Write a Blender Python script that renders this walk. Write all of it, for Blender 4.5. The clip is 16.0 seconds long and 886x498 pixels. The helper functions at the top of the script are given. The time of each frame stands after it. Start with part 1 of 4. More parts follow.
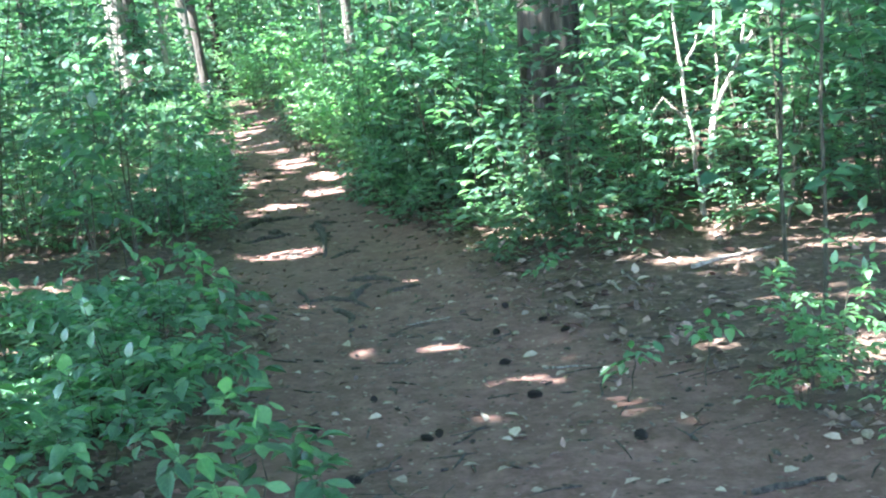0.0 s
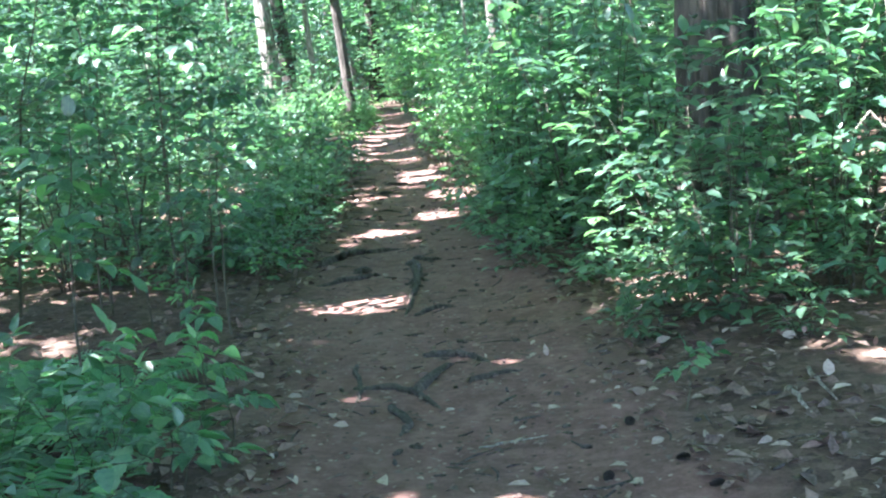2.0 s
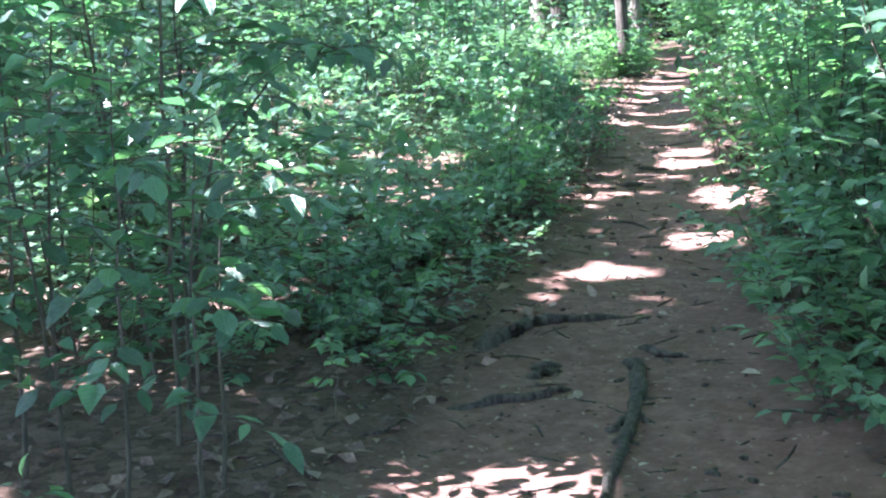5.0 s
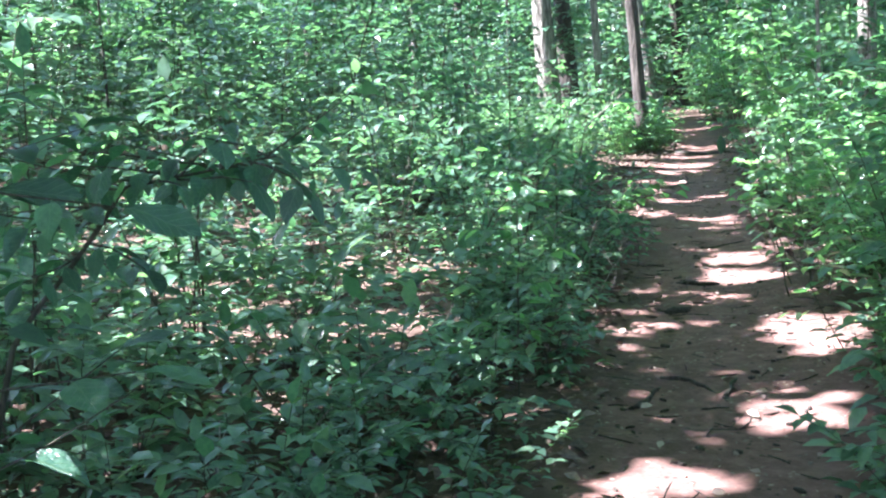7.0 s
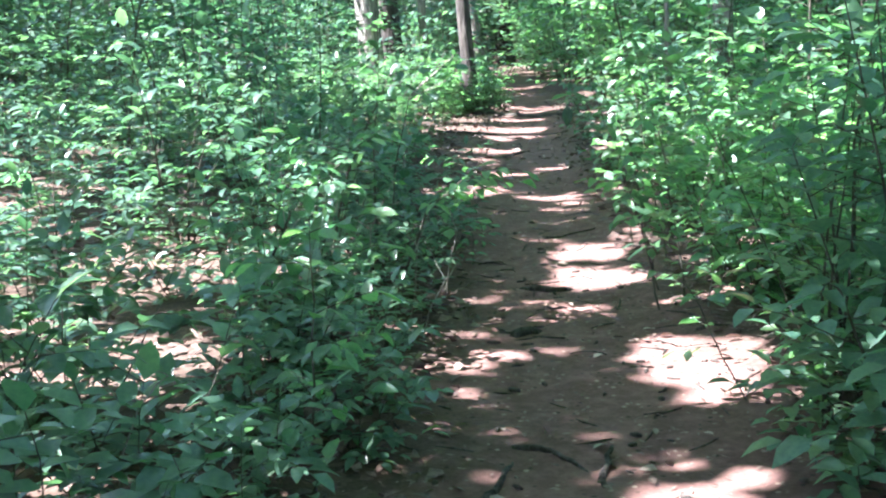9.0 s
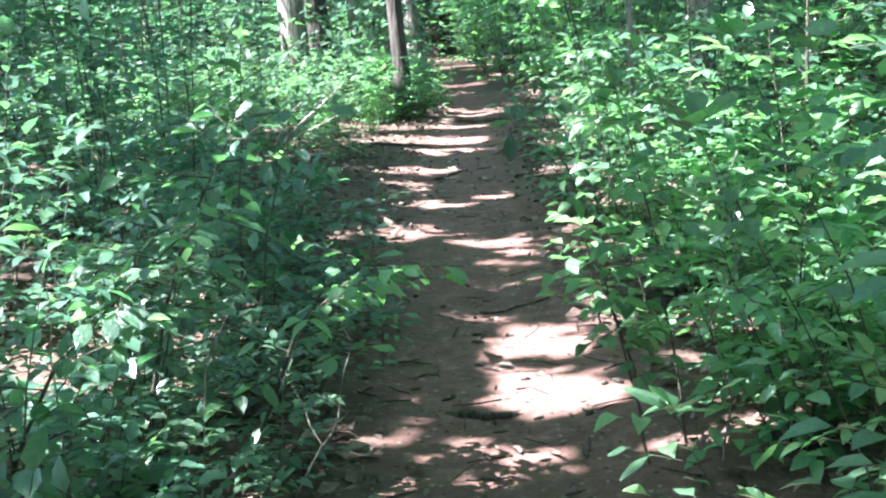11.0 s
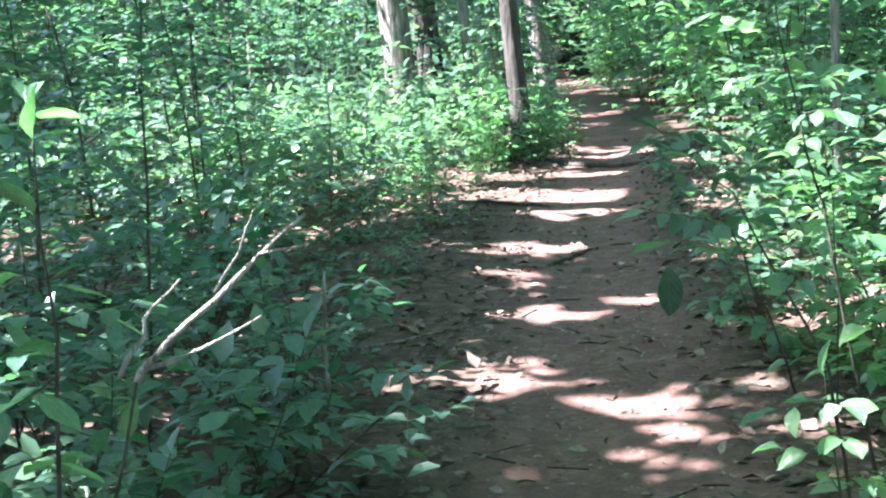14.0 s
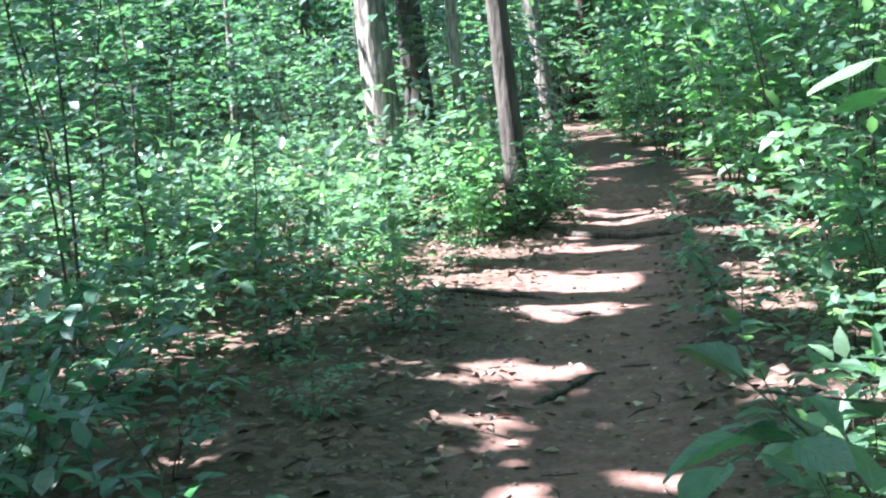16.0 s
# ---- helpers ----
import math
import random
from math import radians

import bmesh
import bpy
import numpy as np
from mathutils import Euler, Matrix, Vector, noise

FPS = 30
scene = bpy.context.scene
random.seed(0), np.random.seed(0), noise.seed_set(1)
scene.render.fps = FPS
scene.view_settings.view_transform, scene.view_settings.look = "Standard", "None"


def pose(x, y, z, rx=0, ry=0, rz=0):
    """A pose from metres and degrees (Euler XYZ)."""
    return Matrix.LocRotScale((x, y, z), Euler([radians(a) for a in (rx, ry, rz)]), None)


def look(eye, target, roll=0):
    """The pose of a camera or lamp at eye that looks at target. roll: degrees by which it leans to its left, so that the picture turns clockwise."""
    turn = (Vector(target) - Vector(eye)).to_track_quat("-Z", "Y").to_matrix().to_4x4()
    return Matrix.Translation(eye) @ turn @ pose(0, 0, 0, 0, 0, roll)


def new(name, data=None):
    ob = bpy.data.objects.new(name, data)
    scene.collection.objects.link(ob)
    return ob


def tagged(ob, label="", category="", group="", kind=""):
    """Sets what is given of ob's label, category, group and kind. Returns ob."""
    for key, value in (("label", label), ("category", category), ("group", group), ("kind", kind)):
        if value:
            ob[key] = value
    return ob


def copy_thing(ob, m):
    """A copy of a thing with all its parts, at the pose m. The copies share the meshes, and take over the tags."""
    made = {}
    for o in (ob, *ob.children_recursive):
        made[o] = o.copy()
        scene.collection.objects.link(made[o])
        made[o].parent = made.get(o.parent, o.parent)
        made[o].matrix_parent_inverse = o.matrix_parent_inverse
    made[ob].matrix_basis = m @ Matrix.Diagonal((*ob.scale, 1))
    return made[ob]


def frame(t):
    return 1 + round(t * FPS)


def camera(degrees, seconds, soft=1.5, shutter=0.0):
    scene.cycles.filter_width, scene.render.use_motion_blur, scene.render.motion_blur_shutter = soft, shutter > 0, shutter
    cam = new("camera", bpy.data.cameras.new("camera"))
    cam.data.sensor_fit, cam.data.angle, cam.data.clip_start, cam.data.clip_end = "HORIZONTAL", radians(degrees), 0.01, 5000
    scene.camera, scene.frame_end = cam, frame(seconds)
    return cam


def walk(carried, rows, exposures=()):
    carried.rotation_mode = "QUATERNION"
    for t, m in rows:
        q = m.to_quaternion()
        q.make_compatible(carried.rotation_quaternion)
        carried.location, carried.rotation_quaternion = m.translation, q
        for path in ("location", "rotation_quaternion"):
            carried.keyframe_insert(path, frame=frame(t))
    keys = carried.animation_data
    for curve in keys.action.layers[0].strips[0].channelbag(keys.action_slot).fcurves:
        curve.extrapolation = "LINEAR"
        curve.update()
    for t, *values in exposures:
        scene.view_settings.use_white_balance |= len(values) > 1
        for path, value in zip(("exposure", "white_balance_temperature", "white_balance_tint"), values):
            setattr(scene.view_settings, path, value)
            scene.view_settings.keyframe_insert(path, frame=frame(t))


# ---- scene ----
cam = camera(38.0, 16.0, soft=2.2)
METRES, EYE, TILT, LEAN, TURN = 18.0, 1.5, -9.2, 5.5, 0.0
ROWS = [
    (0.0, 0.0, 0.0, 0.0, 0.0, 0.0, 0.0),
    (0.5, 0.004, 0.0273, 0.0073, -1.24, -1.3, -0.54),
    (1.0, 0.0097, 0.056, 0.0118, 0.38, -1.02, -1.77),
    (1.5, 0.0117, 0.0896, 0.0144, 3.13, 0.9, -4.88),
    (2.0, 0.0147, 0.1285, 0.0179, 7.46, -0.09, -1.5),
    (2.5, 0.0128, 0.1671, 0.0253, 11.38, -0.71, -6.77),
    (3.0, 0.0114, 0.2026, 0.0311, 14.25, -2.39, -3.21),
    (5.5, -0.0182, 0.3789, 0.0563, 21.21, -3.88, -5.51),
    (6.0, -0.027, 0.4122, 0.0603, 20.14, -1.9, -2.88),
    (6.5, -0.0344, 0.4395, 0.0657, 20.96, -0.56, -6.91),
    (7.0, -0.0487, 0.4661, 0.07, 20.32, -1.09, -5.39),
    (7.5, -0.0593, 0.4809, 0.0731, 19.27, -0.19, -9.87),
    (8.0, -0.0635, 0.5062, 0.0736, 18.47, -0.71, -6.86),
    (8.5, -0.0673, 0.5304, 0.078, 14.76, -2.09, -5.83),
    (11.0, -0.0878, 0.6728, 0.1046, 10.12, -2.85, -4.51),
    (11.5, -0.0876, 0.7025, 0.1098, 11.66, -2.05, -5.17),
    (12.0, -0.0911, 0.7273, 0.1126, 13.27, -2.32, -6.25),
    (12.5, -0.0983, 0.7531, 0.1187, 13.78, -3.13, -6.36),
    (13.0, -0.0993, 0.7804, 0.1214, 13.93, -1.97, -4.84),
    (13.5, -0.1052, 0.8093, 0.1238, 16.84, -2.72, -5.62),
    (14.0, -0.1141, 0.8384, 0.1301, 16.14, -2.6, -4.16),
    (14.5, -0.1166, 0.8696, 0.1324, 14.76, -1.99, -2.89),
    (15.0, -0.1215, 0.8999, 0.1369, 16.58, -2.58, -5.42),
    (15.5, -0.1296, 0.9316, 0.1442, 15.93, -2.23, -4.17),
    (16.0, -0.1346, 0.9655, 0.1491, 16.72, -0.95, -4.3),
]
walk(cam, [(t, pose(0, 0, EYE, TILT, LEAN, TURN) @ pose(METRES * x, METRES * y, METRES * z, 90 + pitch, roll, yaw)) for t, x, y, z, yaw, pitch, roll in ROWS],
     exposures=[(0.0, 4.05, 5650, 3), (1.0, 3.92, 5650, 6), (3.0, 3.88, 5600, 12), (5.5, 3.92, 5550, 18), (6.5, 3.5, 5600, 16), (8.0, 3.48, 5600, 15), (8.7, 3.52, 5600, 13), (11.0, 3.5, 5600, 8), (13.5, 3.52, 5600, 11), (14.5, 3.6, 5600, 11), (15.2, 3.6, 5600, 11), (16.0, 3.33, 5600, 10)])

# ---- world and sun ----
TO_SUN = Vector((-0.80, -0.32, 1.25)).normalized()
sky_world = bpy.data.worlds.new("sky")
scene.world = sky_world
sky_world.use_nodes = True
_nt = sky_world.node_tree
_sky = _nt.nodes.new("ShaderNodeTexSky")
_sky.sky_type, _sky.sun_disc = "NISHITA", False
_sky.sun_elevation = math.asin(TO_SUN.z)
_sky.sun_rotation = math.atan2(TO_SUN.x, TO_SUN.y)
_nt.links.new(_sky.outputs[0], _nt.nodes["Background"].inputs[0])
_nt.nodes["Background"].inputs[1].default_value = 0.096
sun = new("sun", bpy.data.lights.new("sun", "SUN"))
sun.data.energy, sun.data.angle, sun.data.color = 5.0, radians(0.55), (1.0, 0.94, 0.86)
sun.matrix_world = look(TO_SUN * 60, (0, 0, 0))

# ---- materials ----


def material(name):
    m = bpy.data.materials.new(name)
    m.use_nodes = True
    return m, m.node_tree.nodes, m.node_tree.links, m.node_tree.nodes["Principled BSDF"]


def ramp(nodes, links, source, stops):
    r = nodes.new("ShaderNodeValToRGB")
    e = r.color_ramp.elements
    while len(e) < len(stops):
        e.new(0.5)
    for k, (at, colour) in zip(e, stops):
        k.position, k.color = at, (*colour, 1)
    links.new(source, r.inputs[0])
    return r.outputs[0]


def noise_tex(nodes, links, coord, scale, detail=4.0, rough=0.55, stretch=None):
    n = nodes.new("ShaderNodeTexNoise")
    n.inputs["Scale"].default_value, n.inputs["Detail"].default_value, n.inputs["Roughness"].default_value = scale, detail, rough
    if stretch:
        mp = nodes.new("ShaderNodeMapping")
        mp.inputs["Scale"].default_value = stretch[:3]
        mp.inputs["Rotation"].default_value = (0, 0, radians(stretch[3]) if len(stretch) > 3 else 0)
        links.new(coord, mp.inputs[0])
        coord = mp.outputs[0]
    links.new(coord, n.inputs["Vector"])
    return n.outputs[0]


def mix(nodes, links, fac, a, b, blend="MIX"):
    n = nodes.new("ShaderNodeMix")
    n.data_type, n.blend_type = "RGBA", blend
    for value, slot in ((fac, n.inputs[0]), (a, n.inputs[6]), (b, n.inputs[7])):
        if isinstance(value, (int, float)):
            slot.default_value = value
        elif isinstance(value, tuple):
            slot.default_value = (*value, 1)
        else:
            links.new(value, slot)
    return n.outputs[2]


def leaf_material(name, dark, mid, light, gloss=0.37, through_light=0.42, blade=False):
    m, nodes, links, b = material(name)
    geo = nodes.new("ShaderNodeNewGeometry")
    info = nodes.new("ShaderNodeObjectInfo")
    tint = ramp(nodes, links, info.outputs["Random"] if blade else geo.outputs["Random Per Island"], [(0.0, dark), (0.55, mid), (1.0, light)])
    tc = nodes.new("ShaderNodeTexCoord")
    blot = noise_tex(nodes, links, tc.outputs["Object"], 5 if blade else 55, 3)
    tint = mix(nodes, links, 0.35, tint, ramp(nodes, links, blot, [(0.3, dark), (0.7, light)]))
    if blade:
        # midrib along the leaf, side veins slanting off it
        xyz = nodes.new("ShaderNodeSeparateXYZ")
        links.new(tc.outputs["Object"], xyz.inputs[0])
        across = nodes.new("ShaderNodeMath")
        across.operation = "ABSOLUTE"
        links.new(xyz.outputs[1], across.inputs[0])
        slant = nodes.new("ShaderNodeMath")
        slant.operation = "MULTIPLY_ADD"
        links.new(across.outputs[0], slant.inputs[0])
        slant.inputs[1].default_value = -0.8
        links.new(xyz.outputs[0], slant.inputs[2])
        wave = nodes.new("ShaderNodeMath")
        wave.operation = "PINGPONG"
        links.new(slant.outputs[0], wave.inputs[0])
        wave.inputs[1].default_value = 0.07
        veins = ramp(nodes, links, wave.outputs[0], [(0.0, (1, 1, 1)), (0.012, (0, 0, 0))])
        rib = ramp(nodes, links, across.outputs[0], [(0.012, (1, 1, 1)), (0.03, (0, 0, 0))])
        lines = mix(nodes, links, 1.0, veins, rib, "LIGHTEN")
        pale = mix(nodes, links, 0.5, light, (0.25, 0.34, 0.18))
        half = mix(nodes, links, 1.0, lines, (0.22, 0.22, 0.22), "MULTIPLY")
        tint = mix(nodes, links, half, tint, pale)
        bump = nodes.new("ShaderNodeBump")
        bump.inputs["Strength"].default_value, bump.inputs["Distance"].default_value = 0.5, 0.02
        links.new(mix(nodes, links, 0.5, lines, blot), bump.inputs["Height"])
        links.new(bump.outputs[0], b.inputs["Normal"])
    shift = nodes.new("ShaderNodeHueSaturation")
    mr = nodes.new("ShaderNodeMapRange")
    mr.inputs[3].default_value, mr.inputs[4].default_value = 0.75, 1.3
    links.new(info.outputs["Random"], mr.inputs[0])
    links.new(mr.outputs[0], shift.inputs["Value"])
    links.new(tint, shift.inputs["Color"])
    links.new(shift.outputs[0], b.inputs["Base Color"])
    b.inputs["Roughness"].default_value = gloss
    b.inputs["Specular IOR Level"].default_value = 1.0
    b.inputs["IOR"].default_value = 1.6
    tr = nodes.new("ShaderNodeBsdfTranslucent")
    warm = mix(nodes, links, 0.9, shift.outputs[0], (1.0, 1.15, 0.58), "MULTIPLY")
    boost = nodes.new("ShaderNodeHueSaturation")
    boost.inputs["Value"].default_value = 1.9
    links.new(warm, boost.inputs["Color"])
    links.new(boost.outputs[0], tr.inputs[0])
    ms = nodes.new("ShaderNodeMixShader")
    ms.inputs[0].default_value = through_light
    links.new(b.outputs[0], ms.inputs[1])
    links.new(tr.outputs[0], ms.inputs[2])
    links.new(ms.outputs[0], nodes["Material Output"].inputs[0])
    return m


LEAF_BUSH = leaf_material("bush_leaf", (0.02, 0.058, 0.046), (0.046, 0.118, 0.076), (0.12, 0.205, 0.115))
LEAF_LOW = leaf_material("low_shrub_leaf", (0.026, 0.068, 0.05), (0.06, 0.132, 0.086), (0.145, 0.22, 0.13), 0.33)
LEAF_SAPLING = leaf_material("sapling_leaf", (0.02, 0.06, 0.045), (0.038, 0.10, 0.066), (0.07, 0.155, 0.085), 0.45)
# Paler copy of the shrub leaf, with sunlight put into its green.
LEAF_SUN_TONE = leaf_material("sun_tone_leaf", (0.045, 0.13, 0.062), (0.085, 0.2, 0.09), (0.165, 0.28, 0.13))
LEAF_CANOPY = leaf_material("canopy_leaf", (0.03, 0.078, 0.035), (0.05, 0.125, 0.05), (0.09, 0.175, 0.07), 0.45)
# Darker copy of the broad leaf, with shade put into its colour.
BLADE_SHADE_TONE = leaf_material("broad_shade_tone_leaf", (0.015, 0.052, 0.042), (0.035, 0.10, 0.064), (0.085, 0.17, 0.09), 0.38, blade=True)
BLADE_MID = leaf_material("broad_green_leaf", (0.018, 0.06, 0.042), (0.045, 0.125, 0.066), (0.12, 0.22, 0.10), 0.33, blade=True)
# Paler copy of the broad leaf; its colour carries the sunlit tone.
BLADE_SUN_TONE = leaf_material("broad_sun_tone_leaf", (0.035, 0.11, 0.056), (0.085, 0.2, 0.09), (0.175, 0.29, 0.135), 0.33, blade=True)
LEAF_FERN = leaf_material("fern_frond", (0.05, 0.135, 0.07), (0.09, 0.215, 0.105), (0.15, 0.28, 0.14), 0.42)


def bark_material(name, dark, light, scale=1.0):
    m, nodes, links, b = material(name)
    tc = nodes.new("ShaderNodeTexCoord")
    furrow = noise_tex(nodes, links, tc.outputs["Object"], 16 * scale, 5, 0.6, (1, 1, 0.16))
    patch = noise_tex(nodes, links, tc.outputs["Object"], 3.0, 3)
    c = ramp(nodes, links, furrow, [(0.42, dark), (0.58, light)])
    c = mix(nodes, links, 0.35, c, ramp(nodes, links, patch, [(0.35, dark), (0.7, light)]))
    links.new(c, b.inputs["Base Color"])
    b.inputs["Roughness"].default_value = 0.9
    bump = nodes.new("ShaderNodeBump")
    bump.inputs["Strength"].default_value, bump.inputs["Distance"].default_value = 1.0, 0.04
    links.new(furrow, bump.inputs["Height"])
    links.new(bump.outputs[0], b.inputs["Normal"])
    return m


BARK_PALE = bark_material("pale_grey_bark", (0.07, 0.058, 0.05), (0.30, 0.265, 0.24), 1.5)
BARK_DARK = bark_material("dark_bark", (0.022, 0.018, 0.016), (0.085, 0.068, 0.058))
BARK_PINE = bark_material("furrowed_bark", (0.022, 0.018, 0.016), (0.12, 0.098, 0.086), 1.1)
BARK_BROWN = bark_material("brown_bark", (0.028, 0.022, 0.019), (0.1, 0.08, 0.07), 1.2)
TWIG = bark_material("twig_bark", (0.035, 0.033, 0.022), (0.11, 0.095, 0.068), 4)
DEAD = bark_material("bleached_dead_wood", (0.13, 0.105, 0.085), (0.46, 0.41, 0.37), 3)
ROOT = bark_material("worn_root", (0.024, 0.019, 0.016), (0.10, 0.08, 0.068), 3)
CONE = bark_material("cone_scale", (0.012, 0.009, 0.008), (0.04, 0.03, 0.025), 6)


def ground_material():
    m, nodes, links, b = material("forest_floor")
    tc = nodes.new("ShaderNodeTexCoord")
    at = nodes.new("ShaderNodeAttribute")
    at.attribute_name = "trodden"
    co = tc.outputs["Object"]
    big = noise_tex(nodes, links, co, 1.3, 4)
    grain = noise_tex(nodes, links, co, 60, 5, 0.7)
    needle_a = noise_tex(nodes, links, co, 22, 5, 0.65)
    needle_b = noise_tex(nodes, links, co, 9, 4, 0.6)
    soil = ramp(nodes, links, big, [(0.3, (0.122, 0.051, 0.045)), (0.7, (0.245, 0.110, 0.098))])
    soil = mix(nodes, links, 0.5, soil, ramp(nodes, links, grain, [(0.35, (0.066, 0.034, 0.030)), (0.66, (0.25, 0.139, 0.121))]))
    soil = mix(nodes, links, 0.35, soil, ramp(nodes, links, needle_a, [(0.45, (0.075, 0.044, 0.036)), (0.62, (0.225, 0.138, 0.118))]))
    soil = mix(nodes, links, 0.35, soil, ramp(nodes, links, needle_b, [(0.45, (0.075, 0.046, 0.038)), (0.62, (0.215, 0.132, 0.113))]))
    vor = nodes.new("ShaderNodeTexVoronoi")
    vor.inputs["Scale"].default_value = 24
    links.new(co, vor.inputs["Vector"])
    sep = nodes.new("ShaderNodeSeparateColor")
    links.new(vor.outputs["Color"], sep.inputs[0])
    chips = nodes.new("ShaderNodeTexVoronoi")
    chips.inputs["Scale"].default_value = 30
    links.new(co, chips.inputs["Vector"])
    csep = nodes.new("ShaderNodeSeparateColor")
    links.new(chips.outputs["Color"], csep.inputs[0])
    pale = ramp(nodes, links, csep.outputs[1], [(0.90, (0, 0, 0)), (0.93, (1, 1, 1))])
    near_core = ramp(nodes, links, chips.outputs["Distance"], [(0.22, (1, 1, 1)), (0.34, (0, 0, 0))])
    fleck = mix(nodes, links, 1.0, pale, near_core, "MULTIPLY")
    soil = mix(nodes, links, fleck, soil, (0.30, 0.22, 0.18))
    dark_spot = mix(nodes, links, 1.0, ramp(nodes, links, csep.outputs[0], [(0.86, (0, 0, 0)), (0.9, (1, 1, 1))]), near_core, "MULTIPLY")
    soil = mix(nodes, links, dark_spot, soil, (0.035, 0.025, 0.02))
    litter = ramp(nodes, links, sep.outputs[0], [(0.0, (0.035, 0.02, 0.017)), (0.5, (0.09, 0.052, 0.04)), (1.0, (0.19, 0.125, 0.10))])
    litter = mix(nodes, links, 0.5, litter, ramp(nodes, links, grain, [(0.35, (0.028, 0.02, 0.016)), (0.66, (0.13, 0.085, 0.065))]))
    edge = nodes.new("ShaderNodeMath")
    edge.operation = "MULTIPLY_ADD"
    links.new(big, edge.inputs[0])
    edge.inputs[1].default_value = 0.8
    links.new(at.outputs["Fac"], edge.inputs[2])
    sharp = nodes.new("ShaderNodeMapRange")
    sharp.inputs[1].default_value, sharp.inputs[2].default_value = 0.65, 1.1
    links.new(edge.outputs[0], sharp.inputs[0])
    links.new(mix(nodes, links, sharp.outputs[0], litter, soil), b.inputs["Base Color"])
    b.inputs["Roughness"].default_value = 0.92
    b.inputs["Specular IOR Level"].default_value = 0.25
    bump = nodes.new("ShaderNodeBump")
    bump.inputs["Strength"].default_value, bump.inputs["Distance"].default_value = 0.4, 0.012
    links.new(mix(nodes, links, 0.5, grain, needle_a), bump.inputs["Height"])
    links.new(bump.outputs[0], b.inputs["Normal"])
    return m


def litter_material(name, dark, mid, light):
    m, nodes, links, b = material(name)
    geo = nodes.new("ShaderNodeNewGeometry")
    tint = ramp(nodes, links, geo.outputs["Random Per Island"], [(0.0, dark), (0.6, mid), (1.0, light)])
    tc = nodes.new("ShaderNodeTexCoord")
    spot = noise_tex(nodes, links, tc.outputs["Object"], 70, 3)
    links.new(mix(nodes, links, 0.4, tint, ramp(nodes, links, spot, [(0.35, dark), (0.7, light)])), b.inputs["Base Color"])
    b.inputs["Roughness"].default_value = 0.7
    return m


LITTER = litter_material("dry_leaf", (0.035, 0.02, 0.017), (0.10, 0.057, 0.045), (0.28, 0.19, 0.155))
STRAW = litter_material("bark_chip", (0.12, 0.075, 0.06), (0.18, 0.12, 0.095), (0.28, 0.2, 0.165))
PALE_LEAF = litter_material("beige_leaf", (0.16, 0.11, 0.09), (0.30, 0.22, 0.18), (0.46, 0.37, 0.31))
GROUND = ground_material()

# ---- ground plan: the trail's edges along y ----
PATH_Y = [-30, -3, 2, 5.0, 6.2, 7.7, 9.4, 12.0, 15.0, 17.0, 19.5, 22.0, 25.5, 29.7, 33.0, 35.0, 41.0, 46.0, 60.0]
PATH_L = [-1.2, -1.0, -1.0, -1.0, -1.1, -1.25, -1.8, -2.0, -2.5, -2.85, -3.3, -3.8, -4.5, -4.95, -5.5, -5.95, -7.6, -10.0, -20.0]
PATH_R = [1.3, 1.3, 1.6, 1.3, 0.6, 0.17, -0.05, -0.72, -1.2, -1.72, -2.3, -2.85, -3.45, -4.1, -5.0, -5.42, -7.05, -8.6, -18.0]


def edge_left(y):
    return float(np.interp(y, PATH_Y, PATH_L))


def edge_right(y):
    return float(np.interp(y, PATH_Y, PATH_R))


def trodden(x, y):
    """1 on the trail, falling to 0 over its verge."""
    d = min(x - edge_left(y), edge_right(y) - x)
    return max(0.0, min(1.0, 0.5 + d / 0.7))


def ground_z(x, y):
    rough = 0.05 * noise.noise((x * 0.35, y * 0.35, 0)) + 0.02 * noise.noise((x * 1.3, y * 1.3, 5))
    far = max(0.0, min(1.0, (math.hypot(x + 2, y - 15) - 30) / 60))
    rise = 0.08 * min(1.0, max(0.0, (y - 5) / 14))
    hump = 0.020 * noise.noise((x * 2.3, y * 3.0, 9)) + 0.013 * noise.noise((x * 5.5, y * 6.5, 3))
    return 0.02 + rise + rough * (1 - 0.5 * trodden(x, y)) + hump * (1 - far) - 0.05 * trodden(x, y) + far * 0.6 * noise.noise((x * 0.03, y * 0.03, 2))


def spaced(lo, hi, step, reach, grow=1.35):
    mids = list(np.arange(lo, hi + step / 2, step))
    d, a, b = step, mids[0], mids[-1]
    left, right = [], []
    while b < hi + reach:
        d *= grow
        a, b = a - d, b + d
        left.append(a)
        right.append(b)
    return left[::-1] + mids + right


def build_ground():
    xs, ys = spaced(-8, 3.5, 0.11, 900), spaced(2.5, 34, 0.11, 900)
    verts = [(x, y, ground_z(x, y)) for y in ys for x in xs]
    w = len(xs)
    faces = [(j * w + i, j * w + i + 1, (j + 1) * w + i + 1, (j + 1) * w + i) for j in range(len(ys) - 1) for i in range(w - 1)]
    me = bpy.data.meshes.new("ground")
    me.from_pydata(verts, [], faces)
    a = me.attributes.new("trodden", "FLOAT", "POINT")
    a.data.foreach_set("value", [trodden(x, y) for x, y, _ in verts])
    me.polygons.foreach_set("use_smooth", [True] * len(faces))
    me.materials.append(GROUND)
    return tagged(new("ground", me), "brown forest floor with a trodden dirt trail and leaf litter", "ground", kind="structure")


build_ground()

# ---- building blocks ----


